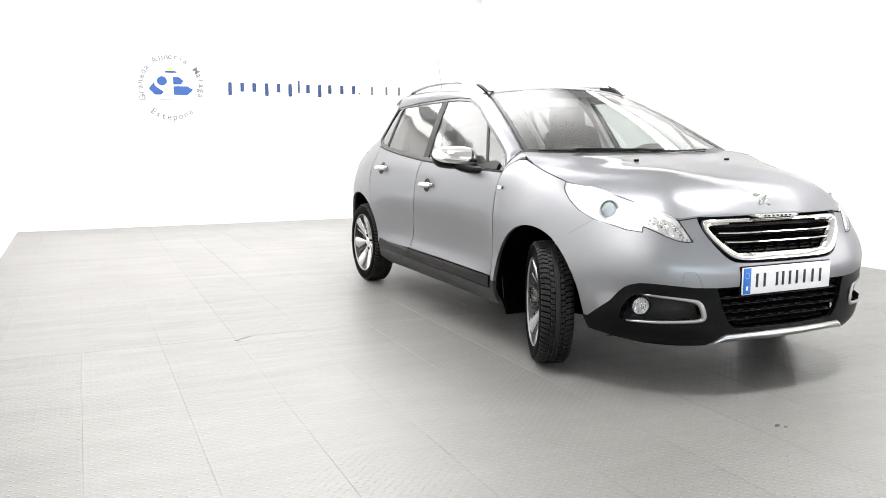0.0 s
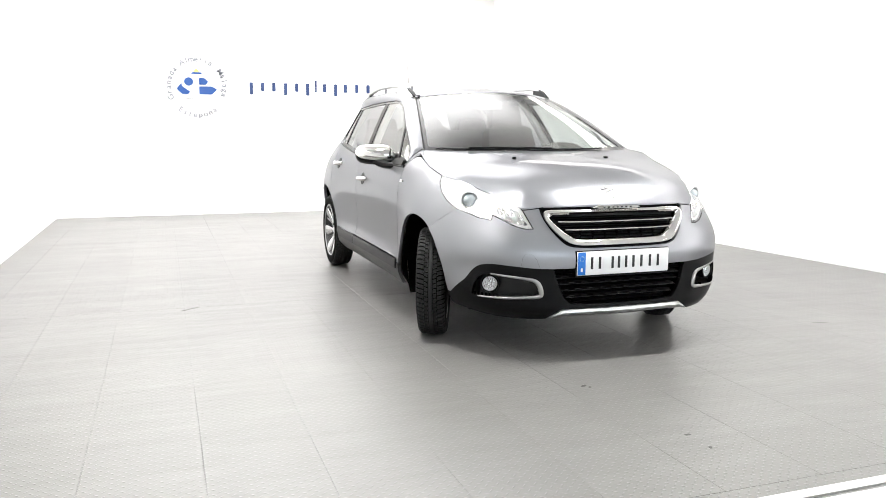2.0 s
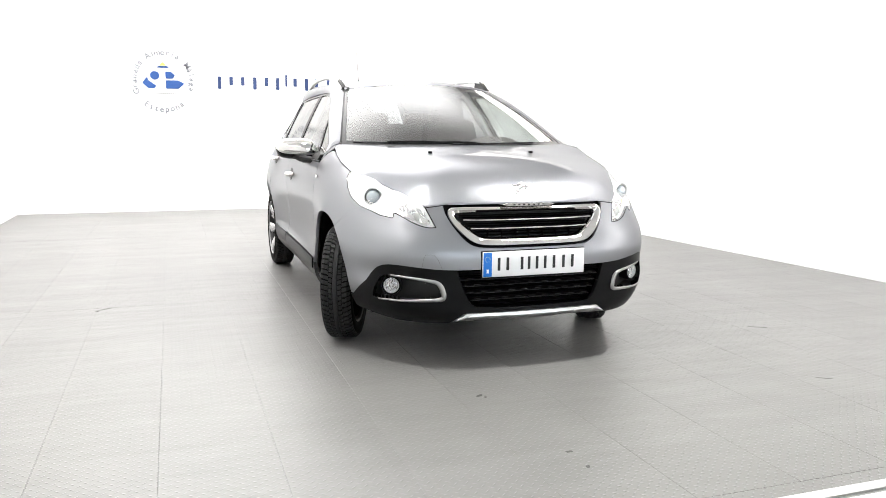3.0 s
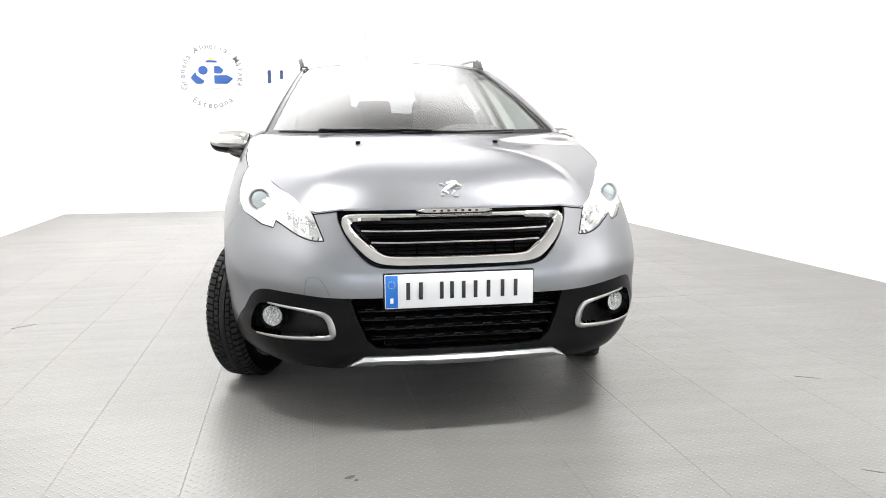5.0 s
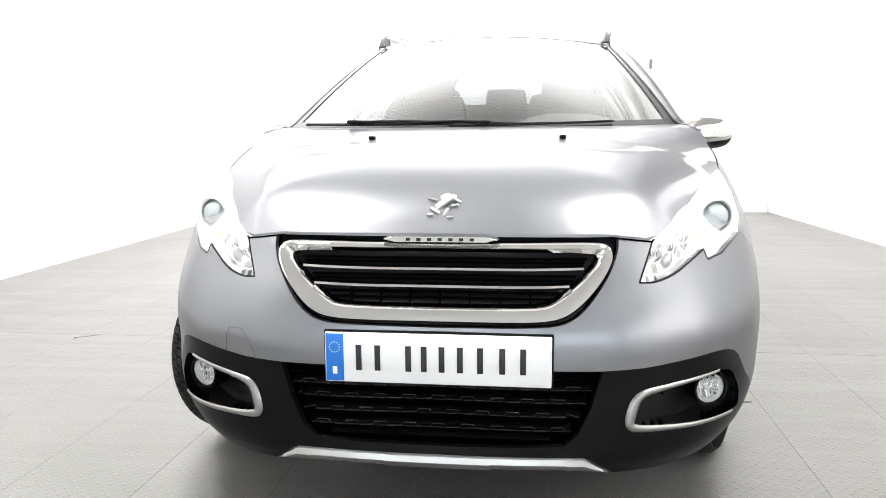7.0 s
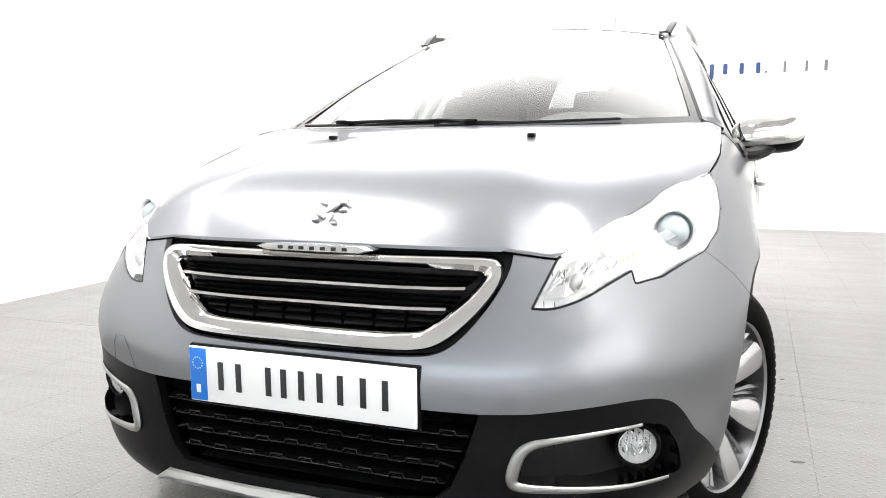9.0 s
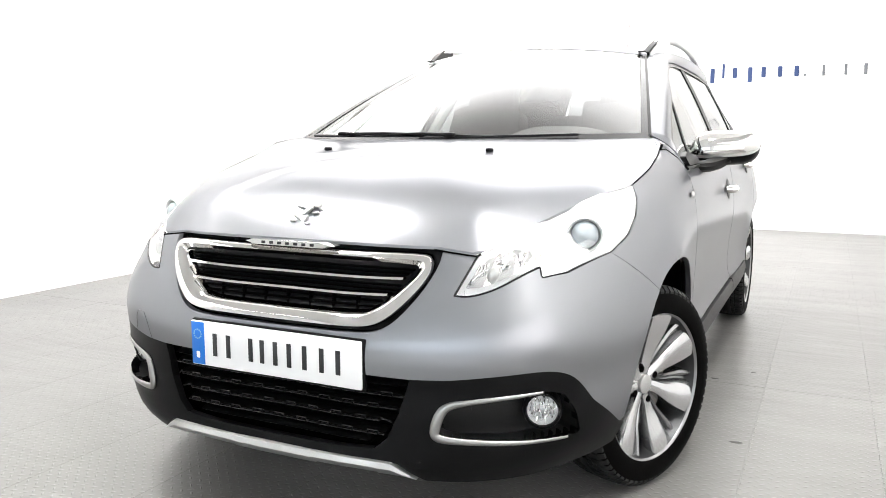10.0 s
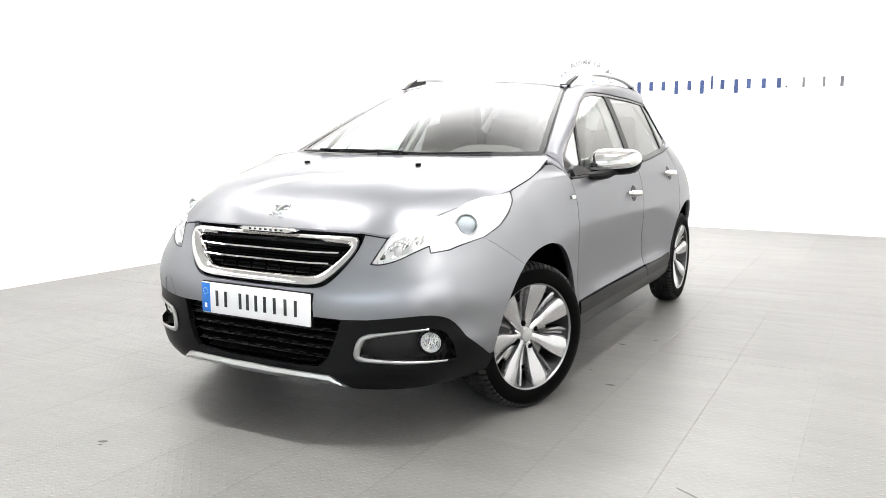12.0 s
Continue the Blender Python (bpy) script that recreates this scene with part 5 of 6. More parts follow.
car_both("mirror_base", patch(base, lambda s, z, d=0.0: band(s, z, d - 0.006), 0.03, 0.02), PLASTIC, mirrors, "dark triangular base")

# ---- roof rails, aerial, wipers, nozzles ----
ry = np.r_[1.945, 1.975, 2.01, 2.05, np.linspace(2.12, 3.12, 14)]
rail_lift = curve_through((1.93, 1.99, 2.08, 2.3, 2.6, 2.85, 3.0, 3.12), (0.0, 0.042, 0.052, 0.054, 0.048, 0.034, 0.018, 0.0))
rail_pts = [(float(ROOF_HALF(y)) - 0.004, y, roof_edge_z(y) - 0.002 + float(rail_lift(y))) for y in ry]
rails = car_both("roof_rail", tube(rail_pts, [0.005, 0.011, 0.015] + [0.017] * 14 + [0.010], sides=12, flat=0.85), SATIN, None, "satin silver roof rail with black feet")
for y0, y1, peak in ((1.870, 2.13, 2.02), (2.98, 3.13, 2.98)):
    rows_, side_ = [], []
    for y in np.linspace(y0, y1, 8):
        x = float(ROOF_HALF(y)) - 0.004
        up_ = 0.053 * min(1.0, (y - y0) / (peak - y0)) ** 0.8 if peak > y0 else float(rail_lift(min(max(y, 1.93), 3.12)))
        zt, zb = roof_edge_z(y) + 0.004 + up_, roof_edge_z(y) - 0.008
        rows_.append([(x - 0.019, y, zb), (x - 0.014, y, zt), (x + 0.009, y, zt), (x + 0.011, y, zb)])
        side_.append([(x + 0.010, y + 0.012, zt - 0.004), (x + 0.016, y + 0.012, zt - 0.004), (x + 0.024, y + 0.012, zb), (x + 0.012, y + 0.012, zb)])
    car_both("rail_foot", loft(rows_, None, True, True), PLASTIC, rails, "black rail foot")
    car_both("rail_cover", loft(side_, None, True, True), SATIN, rails, "satin silver rail end")
car_both("roof_clip", rbox((0.034, 0.014, 0.006), (0.492, 1.842, 1.376), 0.002), GREY_PLASTIC, rails)
car_part("aerial_base", rbox((0.03, 0.06, 0.02), (0, 3.62, 1.425), 0.008), PLASTIC, roof, "black aerial base")
car_part("aerial", tube([(0, 3.615, 1.43), (0, 3.67, 1.60), (0, 3.72, 1.78)], [0.004, 0.0026, 0.0020], sides=6), DARK_ALLOY, roof, "thin dark aerial")


def wiper(pivot_a, tip_a, tip_b, name_label):
    p0 = screen(pivot_a, 0.01, -0.02)
    p1 = screen((pivot_a + tip_a) / 2, 0.02, -0.018)
    p2 = screen(tip_a, tip_b, -0.012)
    arm = tube([tuple(p0), tuple(0.4 * p0 + 0.6 * p1 + np.array((0, 0, 0.003))), tuple(p1), tuple(0.5 * (p1 + p2)), tuple(p2)], [0.006, 0.005, 0.0045, 0.004, 0.003], sides=8)
    ob = car_part("wiper", arm, PLASTIC, None, name_label)
    blade = [tuple(screen(a, b, -0.010)) for a, b in zip(np.linspace(tip_a - 0.42, tip_a + 0.38, 12), np.linspace(max(tip_b - 0.005, 0.008), tip_b + 0.012, 12))]
    car_part("wiper_blade", tube(blade, 0.0034, sides=6, flat=1.4), GLOSS_BLACK, ob)
    car_part("wiper_boss", rbox((0.04, 0.035, 0.016), tuple(p0 + np.array((0, -0.01, 0.0))), 0.008), PLASTIC, ob)


wiper(0.06, -0.48, 0.012, "black windscreen wiper")
wiper(-0.62, 0.30, 0.012, "black windscreen wiper")
for sg in (-1, 1):
    q = bonnet_top(np.array([0.292 * sg]), np.array([0.69]))[0]
    car_part("washer_nozzle", rbox((0.020, 0.022, 0.012), (float(q[0]), float(q[1]), float(q[2]) + 0.005), 0.004), PLASTIC, bonnet, "black washer nozzle")

# ---- underside and wheel housings ----
rows_ = []
for y in np.linspace(0.12, 3.95, 40):
    near = min(abs(y - AXLE_F), abs(y - AXLE_R))
    w = 0.50 if near < 0.40 else 0.72
    if y < 0.30:
        w = 0.45 + (y - 0.12) * 0.8
    rows_.append([(-w, y, 0.23), (-0.3, y, 0.20), (0.3, y, 0.20), (w, y, 0.23)])
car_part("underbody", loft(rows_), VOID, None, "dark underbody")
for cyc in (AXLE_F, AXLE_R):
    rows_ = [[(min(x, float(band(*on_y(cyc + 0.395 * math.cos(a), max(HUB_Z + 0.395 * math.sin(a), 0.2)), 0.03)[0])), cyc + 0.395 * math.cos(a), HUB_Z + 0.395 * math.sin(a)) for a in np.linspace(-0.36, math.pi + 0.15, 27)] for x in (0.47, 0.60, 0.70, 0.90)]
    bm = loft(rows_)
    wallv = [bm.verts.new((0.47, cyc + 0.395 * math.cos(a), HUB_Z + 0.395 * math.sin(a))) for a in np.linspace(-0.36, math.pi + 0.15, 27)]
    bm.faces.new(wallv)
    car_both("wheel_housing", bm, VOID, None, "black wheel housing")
# added black sheets for the shade behind nose and wings, and a lining behind doors
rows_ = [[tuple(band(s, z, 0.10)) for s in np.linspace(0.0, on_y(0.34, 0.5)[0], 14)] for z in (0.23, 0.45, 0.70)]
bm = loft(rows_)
car_both("nose_backing", bm, VOID, None, "black sheet for the shade behind the nose")
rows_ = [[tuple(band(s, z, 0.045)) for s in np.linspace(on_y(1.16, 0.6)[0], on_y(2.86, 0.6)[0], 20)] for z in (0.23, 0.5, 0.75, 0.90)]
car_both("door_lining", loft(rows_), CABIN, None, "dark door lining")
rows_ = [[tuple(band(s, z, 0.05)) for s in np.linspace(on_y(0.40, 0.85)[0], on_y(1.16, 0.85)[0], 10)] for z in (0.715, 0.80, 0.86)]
car_both("wing_backing", loft(rows_), VOID, None, "black sheet for the shade behind the wing")
# added black sheet in place of the shaded engine bay
rows_ = [[(x, 0.22 + 0.22 * k, 0.72 + 0.075 * k) for x in np.linspace(-0.42, 0.42, 9)] for k in range(4)]
car_part("engine_cover", loft(rows_), VOID, None, "black sheet for the shade under the bonnet")

# ---- wheels ----
TYRE_R = 0.299


def spoke_mesh(bm, a0, rows, cross):
    """A skin along the radius at angle a0. rows: (radius, half width, height, offset); cross: (across, drop)."""
    loft([[(x + dx, r * math.cos(a0) - (u * w + off) * math.sin(a0), r * math.sin(a0) + (u * w + off) * math.cos(a0)) for u, dx in cross] for r, w, x, off in rows], bm)


BLADE = ((0.030, 0.018, 0.031, 0.000), (0.060, 0.019, 0.034, -0.002), (0.090, 0.023, 0.039, -0.007), (0.120, 0.031, 0.046, -0.011), (0.155, 0.040, 0.056, -0.014), (0.190, 0.045, 0.065, -0.017), (0.2115, 0.046, 0.068, -0.019))
BLADE_CROSS = ((-1.0, -0.034), (-0.97, -0.006), (-0.88, 0.0), (-0.3, 0.003), (0.3, 0.002), (0.80, -0.003), (0.95, -0.008), (1.0, -0.026))
FLANK = ((0.040, 0.008, 0.020, 0.018), (0.080, 0.013, 0.022, 0.022), (0.120, 0.019, 0.028, 0.030), (0.165, 0.025, 0.040, 0.042), (0.2115, 0.028, 0.056, 0.048))
FLANK_CROSS = ((-1.1, -0.010), (-0.75, 0.002), (-0.50, 0.004), (-0.25, -0.008), (0.0, -0.010), (0.25, 0.002), (0.55, 0.006), (0.85, 0.001), (1.0, -0.034))


def wheel(at, side, turn=0.0, phase=0.0):
    """A tyre and seven-spoke rim. side: 1 for the flank at +x."""
    hub = Matrix.Translation(Vector(at) - Vector((0, 2.0, 0))) @ Euler((0, 0, radians(turn))).to_matrix().to_4x4()
    if side < 0:
        hub = hub @ Matrix.Rotation(math.pi, 4, "Z")

    def place(name, bm, mat, parent, label="", sharp=35, smooth=True):
        bmesh.ops.transform(bm, matrix=hub, verts=bm.verts)
        return part(name, bm, mat, parent, label, smooth, sharp)

    prof = [(-0.070, 0.216), (-0.077, 0.226), (-0.080, 0.246), (-0.078, 0.268), (-0.071, 0.285), (-0.062, 0.289), (0.062, 0.289), (0.071, 0.285), (0.078, 0.268), (0.081, 0.246), (0.079, 0.228), (0.076, 0.219), (0.068, 0.213)]
    ob = place("wheel", lathe(prof, 64), RUBBER, car, "alloy wheel with a black tyre")
    x0, x1 = -0.011, 0.011
    place("tread_rib", lathe([(x0, 0.285), (x0, TYRE_R), (x0 + 0.002, TYRE_R + 0.001), (x1 - 0.002, TYRE_R + 0.001), (x1, TYRE_R), (x1, 0.285)], 64), TREAD, ob)
    blocks = bmesh.new()
    n = 70
    for k in range(n):
        for sg in (-1, 1):
            for row, da_f, shift in ((((0.015, 0.285, 0.2995), (0.026, 0.285, 0.299), (0.032, 0.285, 0.2985)), 0.36, 0.0), (((0.036, 0.285, 0.2985), (0.060, 0.284, 0.2965), (0.075, 0.276, 0.2825)), 0.34, 0.35)):
                a = 2 * math.pi * (k + (0.3 if sg > 0 else 0.0) + shift) / n
                da = 2 * math.pi / n * da_f
                vs = []
                for x, r0, r1 in row:
                    for q in (-da, da):
                        aa = a + q + 0.9 * (x - 0.036)
                        vs += [(sg * x, r0 * math.cos(aa), r0 * math.sin(aa)), (sg * x, r1 * math.cos(aa), r1 * math.sin(aa))]
                put(blocks, vs, [(1, 3, 7, 5), (5, 7, 11, 9), (0, 1, 5, 4), (4, 5, 9, 8), (2, 6, 7, 3), (6, 10, 11, 7), (0, 2, 3, 1), (8, 9, 11, 10)])
    tagged(place("tread_block", blocks, TREAD, ob, "", 30, False), kind="stuff")
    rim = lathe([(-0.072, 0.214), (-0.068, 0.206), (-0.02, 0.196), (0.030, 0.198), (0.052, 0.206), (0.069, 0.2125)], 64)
    rim = place("rim", rim, SHADED_METAL, ob, "silver alloy rim with seven broad spokes")
    place("rim_lip", lathe([(0.069, 0.2125), (0.074, 0.2145), (0.076, 0.2175), (0.070, 0.221)], 64), MID_ALLOY, ob, "rim lip in a shaded alloy tone")
    for k in range(7):
        bm = bmesh.new()
        spoke_mesh(bm, radians(phase) + 2 * math.pi * k / 7, BLADE, BLADE_CROSS)
        place("spoke", bm, ALLOY, ob, "", 25)
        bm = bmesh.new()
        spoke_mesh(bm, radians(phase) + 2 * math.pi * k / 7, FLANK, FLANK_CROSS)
        place("spoke_flank", bm, SHADED_FLANK, ob, "ridged side of the spoke, greyed for shade", 25)
    place("hub", lathe([(-0.01, 0.060), (0.018, 0.054), (0.028, 0.042), (0.030, 0.032)], 32), ALLOY, ob)
    place("centre_cap", lathe([(0.028, 0.030), (0.038, 0.028), (0.040, 0.024), (0.0395, 0.0)], 32), SATIN, ob, "satin centre cap")
    # bolt holes are raised black discs, their shade put into the colour
    for k in range(4):
        a = radians(phase + 26) + math.pi / 2 * k
        bm = lathe([(0.005, 0.0), (0.0365, 0.0), (0.0370, 0.0105), (0.005, 0.0115)], 14)
        bmesh.ops.translate(bm, vec=(0.0, 0.053 * math.cos(a), 0.053 * math.sin(a)), verts=bm.verts)
        place("bolt_hole", bm, VOID, ob)
    place("brake_disc", lathe([(-0.005, 0.06), (-0.005, 0.132), (0.012, 0.132), (0.012, 0.06)], 40), DISC, ob, "steel brake disc")
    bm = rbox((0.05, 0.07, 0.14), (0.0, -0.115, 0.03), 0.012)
    place("brake_caliper", bm, SHADED_METAL, ob)
    # black disc that stands in for the shade behind the spokes
    place("inner_drum", lathe([(-0.06, 0.0), (-0.06, 0.185), (-0.05, 0.187)], 32), VOID, ob)
    cap = rbox((0.012, 0.014, 0.008), (0.02, 0.172 * math.cos(radians(phase - 20)), 0.172 * math.sin(radians(phase - 20))), 0.003)
    if turn and side > 0:
        place("balance_mark", cap, GREEN, ob, "small green mark")
    return ob


wheel((0.735, AXLE_F, HUB_Z), 1, -22.3, 85)
wheel((-0.736, AXLE_F, HUB_Z), -1, -23.0, 80)
wheel((0.752, AXLE_R, HUB_Z), 1, 0, 70)
wheel((-0.752, AXLE_R, HUB_Z), -1, 0, 88)

# ---- cabin ----
def cushion(w, d, h, at, tilt=0.0, puff=0.03, taper=0.0):
    """A padded block, its top narrower by taper."""
    bm = bmesh.new()
    bmesh.ops.create_cube(bm, size=1.0)
    bmesh.ops.subdivide_edges(bm, edges=bm.edges[:], cuts=5, use_grid_fill=True)
    for v in bm.verts:
        x, y, z = v.co * 2
        k = 1 - taper * (0.5 + 0.5 * z)
        q = 0.86 + 0.14 * math.sqrt(max(0, (1 - 0.5 * x * x * 0.9) * (1 - 0.5 * z * z * 0.9)))
        v.co = Vector((x * w / 2 * k * (1 - 0.05 * z ** 4 - 0.03 * y * y), y * d / 2 * q + puff * (1 - x * x) * (0 if abs(y) < 0.9 else y), z * h / 2 * (1 - 0.05 * x ** 4)))
    bmesh.ops.transform(bm, matrix=Matrix.Translation(at) @ Euler((tilt, 0, 0)).to_matrix().to_4x4(), verts=bm.verts)
    return bm


def seat(x, y):
    ob = car_part("front_seat", cushion(0.50, 0.50, 0.16, (x, y, 0.52), 0.12, 0.02), CLOTH, None, "dark cloth front seat with headrest")
    car_part("backrest", cushion(0.48, 0.14, 0.62, (x, y + 0.33, 0.86), -0.30, 0.03, 0.22), CLOTH, ob)
    car_part("headrest", cushion(0.26, 0.10, 0.18, (x, y + 0.47, 1.235), -0.15, 0.015, 0.15), CLOTH, ob)
    for dx in (-0.06, 0.06):
        car_part("headrest_post", tube([(x + dx, y + 0.44, 1.10), (x + dx, y + 0.465, 1.20)], 0.006, sides=8), STEEL, ob)
    return ob


seat(0.34, 1.80)
seat(-0.34, 1.80)
bench = car_part("rear_bench", cushion(1.22, 0.46, 0.16, (0, 2.72, 0.56), 0.1, 0.02), CLOTH, None, "dark cloth rear bench")
car_part("bench_back", cushion(1.22, 0.14, 0.56, (0, 3.02, 0.86), -0.30, 0.02, 0.06), CLOTH, bench)
for x in (-0.40, 0.0, 0.40):
    car_part("bench_headrest", cushion(0.26, 0.09, 0.13, (x, 3.13, 1.17), -0.15, 0.012, 0.1), CLOTH, bench)
# dashboard
rows_ = []
for x in np.linspace(-0.69, 0.69, 31):
    y0 = screen_foot(x) + 0.02
    hood = 0.030 * (1 - (x / 0.69) ** 4) + 0.050 * math.exp(-((x - 0.33) / 0.19) ** 4)
    rows_.append([(x, y0, 0.985), (x, y0 + 0.13, 0.992 + 0.2 * hood), (x, y0 + 0.28, 0.985 + hood), (x, y0 + 0.36, 0.965 + hood), (x, y0 + 0.41, 0.90), (x, y0 + 0.37, 0.70), (x, y0 + 0.30, 0.40)])
car_part("dashboard", loft(rows_), DASH_TOP, None, "dark grey dashboard")
bm = bmesh.new()
wc, wr = Vector((0.34, 1.50, 0.865)), 0.165
tilt_m = Matrix.Translation(wc) @ Euler((radians(-62), 0, 0)).to_matrix().to_4x4()
loop = [tilt_m @ Vector((wr * math.cos(a), 0.92 * wr * math.sin(a), 0)) for a in np.linspace(0, 2 * math.pi, 33)]
tube(loop, 0.016, bm, 8)
steering = car_part("steering_wheel", bm, CABIN, None, "dark steering wheel")
bm = cushion(0.13, 0.04, 0.12, (0, 0, 0), 0, 0.01)
bmesh.ops.transform(bm, matrix=tilt_m @ Euler((radians(90), 0, 0)).to_matrix().to_4x4(), verts=bm.verts)
car_part("airbag_cover", bm, CABIN, steering)
for a in (0.1, math.pi - 0.1, -math.pi / 2):
    car_part("spoke", tube([tilt_m @ Vector((0.04 * math.cos(a), 0.04 * math.sin(a), 0)), tilt_m @ Vector((wr * math.cos(a), 0.92 * wr * math.sin(a), 0))], 0.012, sides=8, flat=0.6), SATIN, steering)
car_part("cabin_floor", rbox((1.16, 2.1, 0.03), (0, 2.32, 0.36), 0.0), CABIN, None, "dark cabin floor")
# roof lining and inner pillars
car_part("roof_lining", loft([[(p[0] * 0.97, p[1] + 0.01, p[2] - 0.022) for p in (roof_point(a, b) for a in np.linspace(-1, 1, 13))] for b in np.linspace(0.02, 0.98, 15)]), LINER, None, "pale roof lining")
for (y0, z0), (y1, z1) in (((2.20, 0.90), (2.33, 1.37)), ((3.15, 0.95), (3.20, 1.38))):
    pts = []
    for t in np.linspace(0, 1, 7):
        s, z = on_y(y0 + (y1 - y0) * t, z0 + (z1 - z0) * t)
        pts.append(tuple(band(s, z, 0.055)))
    car_both("inner_pillar", tube(pts, 0.035, sides=8, flat=0.8), LINER, None, "pale inner pillar lining")
rows_ = [[tuple(e * (1 - t) + o * t + np.array((-0.020, 0.008, -0.016))) for t in np.linspace(-0.05, 1.05, 5)] for e, o in zip(inner, outer) if 1.16 < o[1] < 1.95]
car_both("inner_pillar", loft(rows_), LINER, None, "pale inner pillar lining")
bm = rbox((0.22, 0.03, 0.06), (0, 1.79, 1.315), 0.02)
car_part("inner_mirror", bm, CABIN, None, "dark inner mirror")
car_part("parcel_shelf", rbox((1.1, 0.55, 0.02), (0, 3.50, 0.96), 0.005), CABIN, None, "dark parcel shelf")

# ---- the sign on the wall: the firm's name stands as plain bars ----
SIGN_Y = WALL_Y - 0.008


def flat_shape(points, depth=0.008):
    """An upright plate on the wall from (x, z) points."""
    bm = bmesh.new()
    f = [bm.verts.new((x, SIGN_Y - depth, z)) for x, z in points]
    g = [bm.verts.new((x, SIGN_Y + 0.006, z)) for x, z in points]
    bm.faces.new(f)
    for i in range(len(points)):
        k = (i + 1) % len(points)
        bm.faces.new((f[i], g[i], g[k], f[k]))
    return bm


sign = thing("wall_sign", (0, 0, 0), "blue and grey raised bar sign on the white wall", "sign")
# bars: centre x, and 0 for a plain one, 1 for one with a tail, 2 for a tall one
BASE, XH, ASC, DESC = 1.724, 0.118, 0.168, 0.052
letters = ((-0.908, 1), (-0.748, 0), (-0.588, 0), (-0.420, 1), (-0.257, 0), (-0.098, 1), (0.024, 2), (0.152, 0), (0.318, 1), (0.465, 0), (0.640, 0), (0.814, 0))
for x, kind_ in letters:
    w = 0.024 if kind_ == 2 else 0.046
    z0, z1 = BASE - (DESC if kind_ == 1 else 0), BASE + (ASC if kind_ == 2 else XH)
    part("name_bar", flat_shape(rounded([(x - w / 2, z0), (x + w / 2, z0), (x + w / 2, z1), (x - w / 2, z1)], 0.012)), SIGN_BLUE, sign, "", False)
for x, w, h in ((0.901, 0.024, 0.024), (1.091, 0.026, XH), (1.313, 0.026, XH), (1.507, 0.034, XH)):
    part("name_bar", flat_shape(rounded([(x - w / 2, BASE), (x + w / 2, BASE), (x + w / 2, BASE + h), (x - w / 2, BASE + h)], 0.006)), SIGN_GREY, sign, "thin grey bar", False)
emblem_sign = thing("wall_emblem", (0, 0, 0), "round emblem of blue arrow shapes with town names round it", "sign")
EX, EZ = -1.655, 1.775


def shape(points, mat, name="emblem_shape", r=0.01):
    part(name, flat_shape(rounded([(EX + x, EZ + z) for x, z in points], r)), mat, emblem_sign, "", False)


shape([(-0.275, -0.04), (-0.205, 0.045), (-0.20, -0.002), (-0.12, -0.06), (-0.09, -0.075), (-0.12, -0.115), (-0.20, -0.115)], LOGO_BLUE)
shape([(-0.11 + 0.062 * math.cos(a), 0.06 + 0.058 * math.sin(a)) for a in np.linspace(0, 2 * math.pi, 20)[:-1]], LOGO_BLUE)
shape([(0.03, 0.115), (0.10, 0.115), (0.155, 0.065), (0.125, 0.02), (0.03, 0.02)], LOGO_BLUE)
shape([(0.03, -0.005), (0.20, -0.002), (0.275, -0.045), (0.20, -0.115), (0.03, -0.115)], LOGO_BLUE)
shape([(-0.08, 0.165), (0.08, 0.165), (0.06, 0.188), (-0.06, 0.188)], LOGO_BLUE, "emblem_shape", 0.003)
shape([(-0.045, 0.194), (0.045, 0.194), (0.0, 0.245)], SIGN_YELLOW, "emblem_tip", 0.003)
for k in range(12):
    x = -0.15 + 0.027 * k
    shape([(x, -0.185), (x + 0.012, -0.185), (x + 0.012, -0.170), (x, -0.170)], SIGN_GREY, "small_bar", 0.002)


def arc_word(word, middle, flip, radius=0.385, size=0.112, pitch=10.2):
    """A word along the ring, its letters meshes of their own. middle: degrees from the right, anticlockwise."""
    for i, ch in enumerate(word):
        cu = bpy.data.curves.new("letter", "FONT")
        cu.body, cu.size, cu.align_x, cu.extrude = ch, size, "CENTER", 0.002
        cu.offset = 0.0015
        tmp_ob = bpy.data.objects.new("letter_source", cu)
        me = bpy.data.meshes.new_from_object(tmp_ob)
        bpy.data.objects.remove(tmp_ob)
        off = (i - (len(word) - 1) / 2) * pitch * (1 if flip else -1)
        a = radians(middle + off)
        r = radius + (size * 0.35 if flip else -size * 0.35)
        ob = new("letter", me)
        me.materials.append(RING_GREY)
        rot = a + (math.pi / 2 if flip else -math.pi / 2)
        ob.matrix_basis = Matrix.Translation((EX + r * math.cos(a), SIGN_Y - 0.004, EZ - 0.01 + r * math.sin(a))) @ Matrix.Rotation(-rot, 4, "Y") @ Matrix.Rotation(math.pi / 2, 4, "X")
        ob.parent = emblem_sign


arc_word("Almería", 90, False)
arc_word("Málaga", 8, False)
arc_word("Estepona", 270, True)
arc_word("Granada", 172, False)

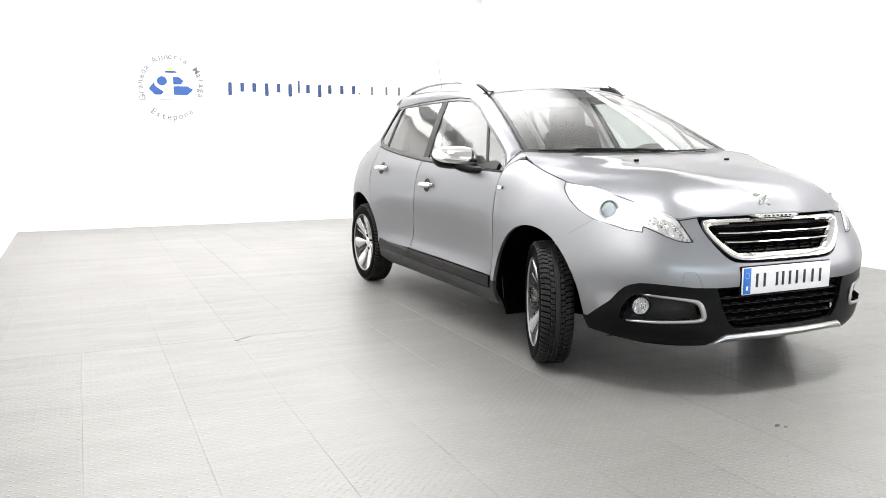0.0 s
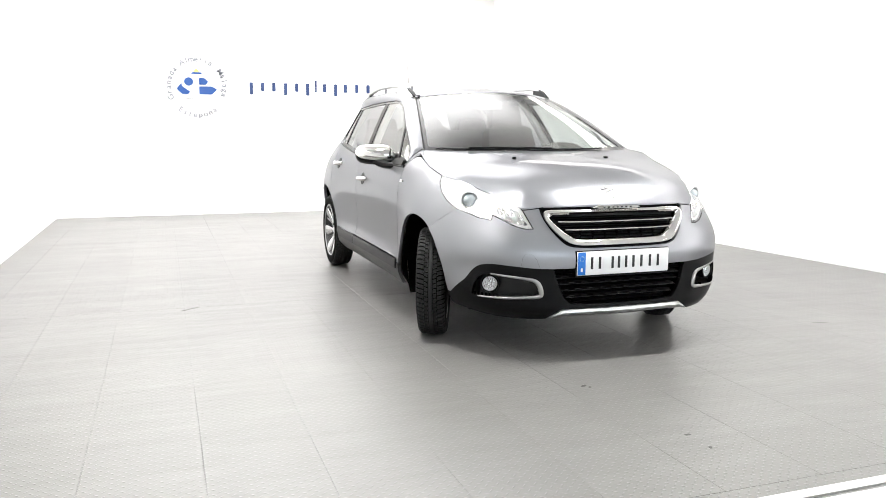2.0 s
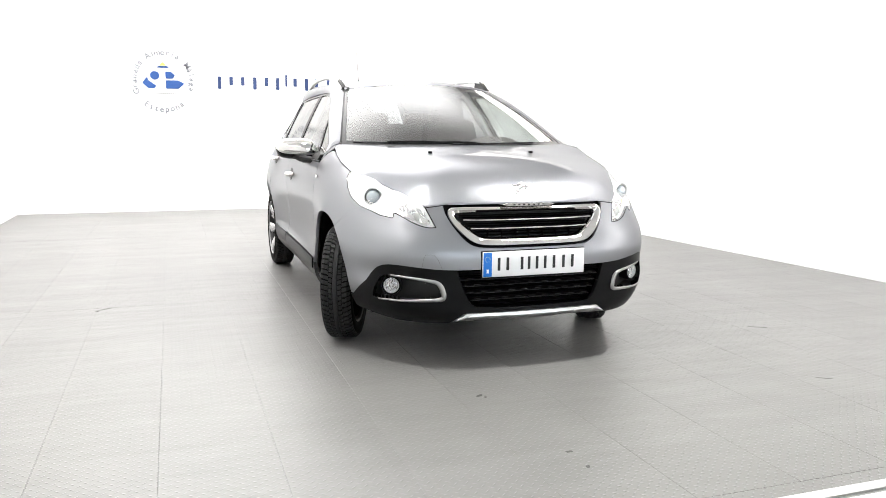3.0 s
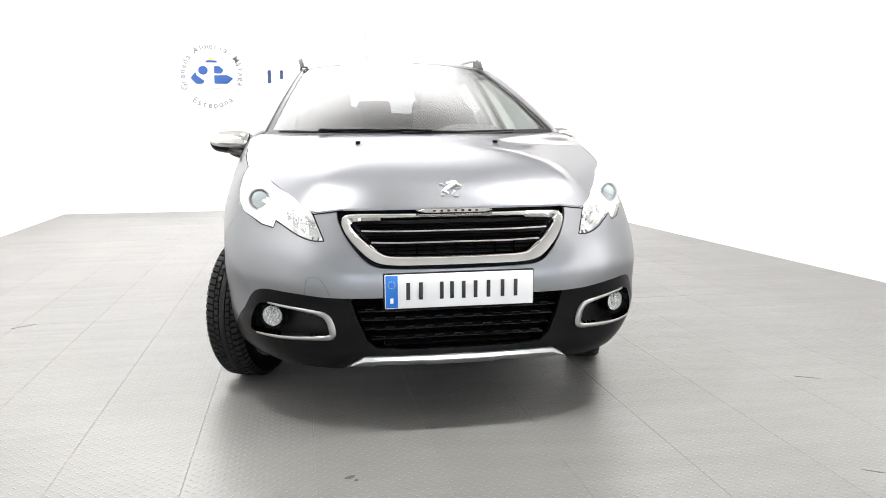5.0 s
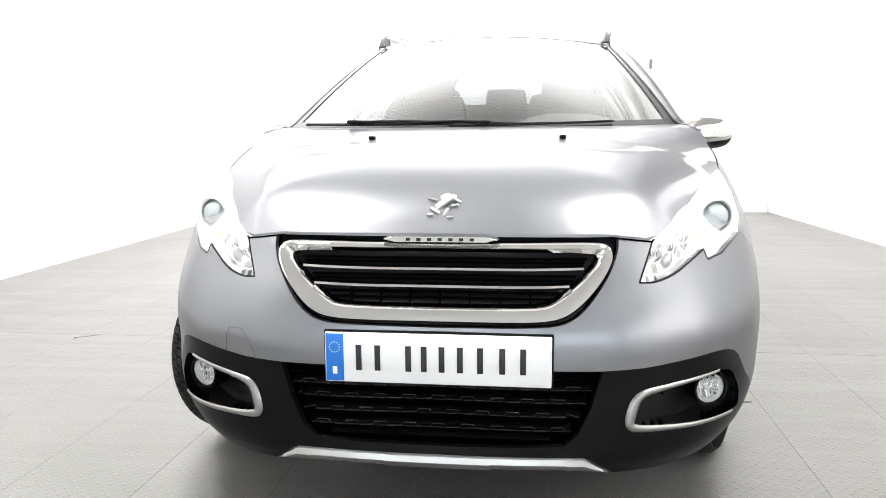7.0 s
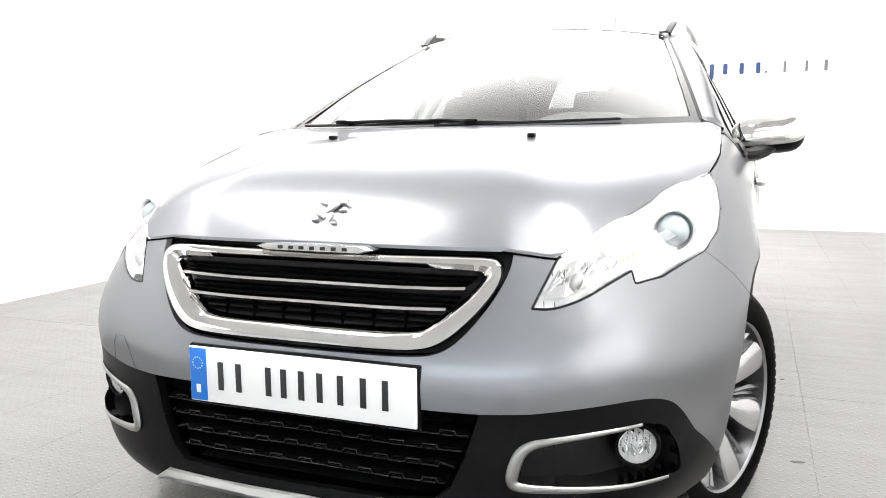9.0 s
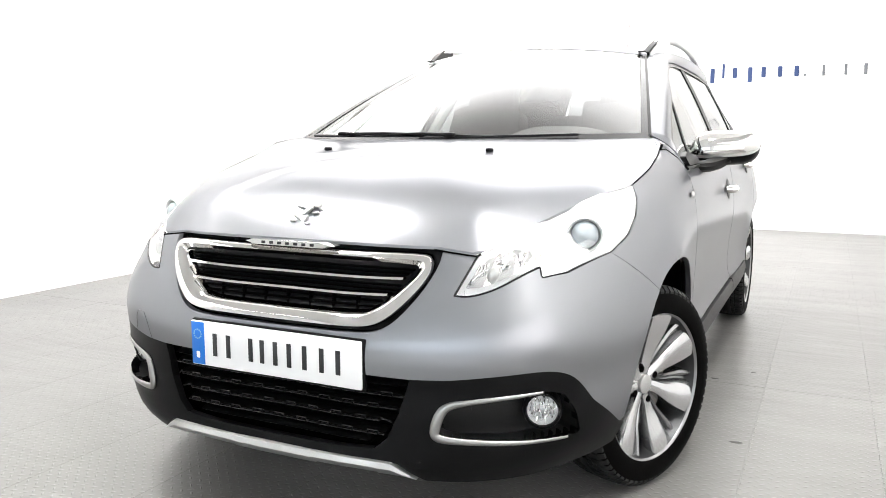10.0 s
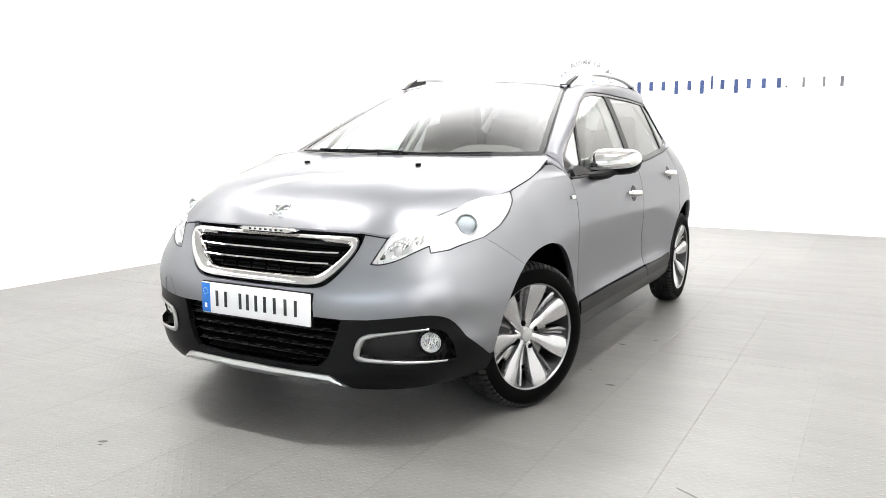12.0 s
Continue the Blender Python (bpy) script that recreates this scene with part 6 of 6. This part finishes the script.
# ---- steel plates of the floor, each a piece of its own ----
floor_deck = thing("floor", (0, 0, 0), "grey embossed steel floor plates with fine joints", "floor", "", "structure")
PLATE_W, PLATE_X0 = 0.3865, -3.605
JOINTS = (EDGE_Y, 1.88, 5.29, PLINTH_Y)
for j in range(3):
    y0, y1 = JOINTS[j] + 0.001, JOINTS[j + 1] - 0.001
    w, d = PLATE_W - 0.0005, y1 - y0
    bm = bmesh.new()
    c = 0.0008
    put(bm, [(-w / 2, 0, -0.002), (w / 2, 0, -0.002), (w / 2, d, -0.002), (-w / 2, d, -0.002), (-w / 2, 0, -c), (w / 2, 0, -c), (w / 2, d, -c), (-w / 2, d, -c), (-w / 2 + c, c, 0), (w / 2 - c, c, 0), (w / 2 - c, d - c, 0), (-w / 2 + c, d - c, 0)],
        [(8, 9, 10, 11), (4, 5, 9, 8), (5, 6, 10, 9), (6, 7, 11, 10), (7, 4, 8, 11), (0, 1, 5, 4), (1, 2, 6, 5), (2, 3, 7, 6), (3, 0, 4, 7)])
    me = bpy.data.meshes.new("floor_plate")
    bm.to_mesh(me)
    bm.free()
    me.materials.append(FLOOR_STEEL)
    for i in range(19):
        x = PLATE_X0 + PLATE_W * (i + 0.5)
        ob = new("floor_plate", me)
        ob.location = (x, y0, 0.0)
        ob.parent = floor_deck
ob = part("edge_plate", rbox((7.0, 0.073, 0.002), (0, EDGE_Y - 0.0375, -0.001), 0.0006), FLOOR_STEEL, floor_deck, "", False)

# small scuff marks and grit on the plates
rng = random.Random(21)
for x, y, long_, wide, turn_ in ((-0.41, -0.36, 0.020, 0.011, 20), (-0.395, -0.385, 0.009, 0.007, 70), (-0.33, -1.00, 0.017, 0.008, 5), (-0.33, -1.13, 0.011, 0.008, 60), (-2.02, 1.84, 0.060, 0.006, 35), (-2.06, 1.80, 0.030, 0.005, -50),
                                 (0.84, 1.38, 0.010, 0.006, 10), (0.99, 1.20, 0.022, 0.010, 15), (0.83, 1.92, 0.020, 0.008, -10), (0.97, 2.09, 0.012, 0.006, 30), (1.53, 0.25, 0.050, 0.004, -30), (1.16, -0.62, 0.040, 0.004, -35)):
    ca, sa = math.cos(radians(turn_)), math.sin(radians(turn_))
    ring_ = []
    for k in range(11):
        a = 2 * math.pi * k / 11
        r = rng.uniform(0.65, 1.1)
        u, v = long_ * r * math.cos(a), wide * r * math.sin(a)
        ring_.append((x + u * ca - v * sa, y + u * sa + v * ca))
    bm = loft([[(p, q, -0.0005) for p, q in ring_], [(p, q, 0.0010) for p, q in ring_]], None, True, True)
    part("scuff_mark", bm, SCUFF, floor_deck, "small dark scuff mark", False)
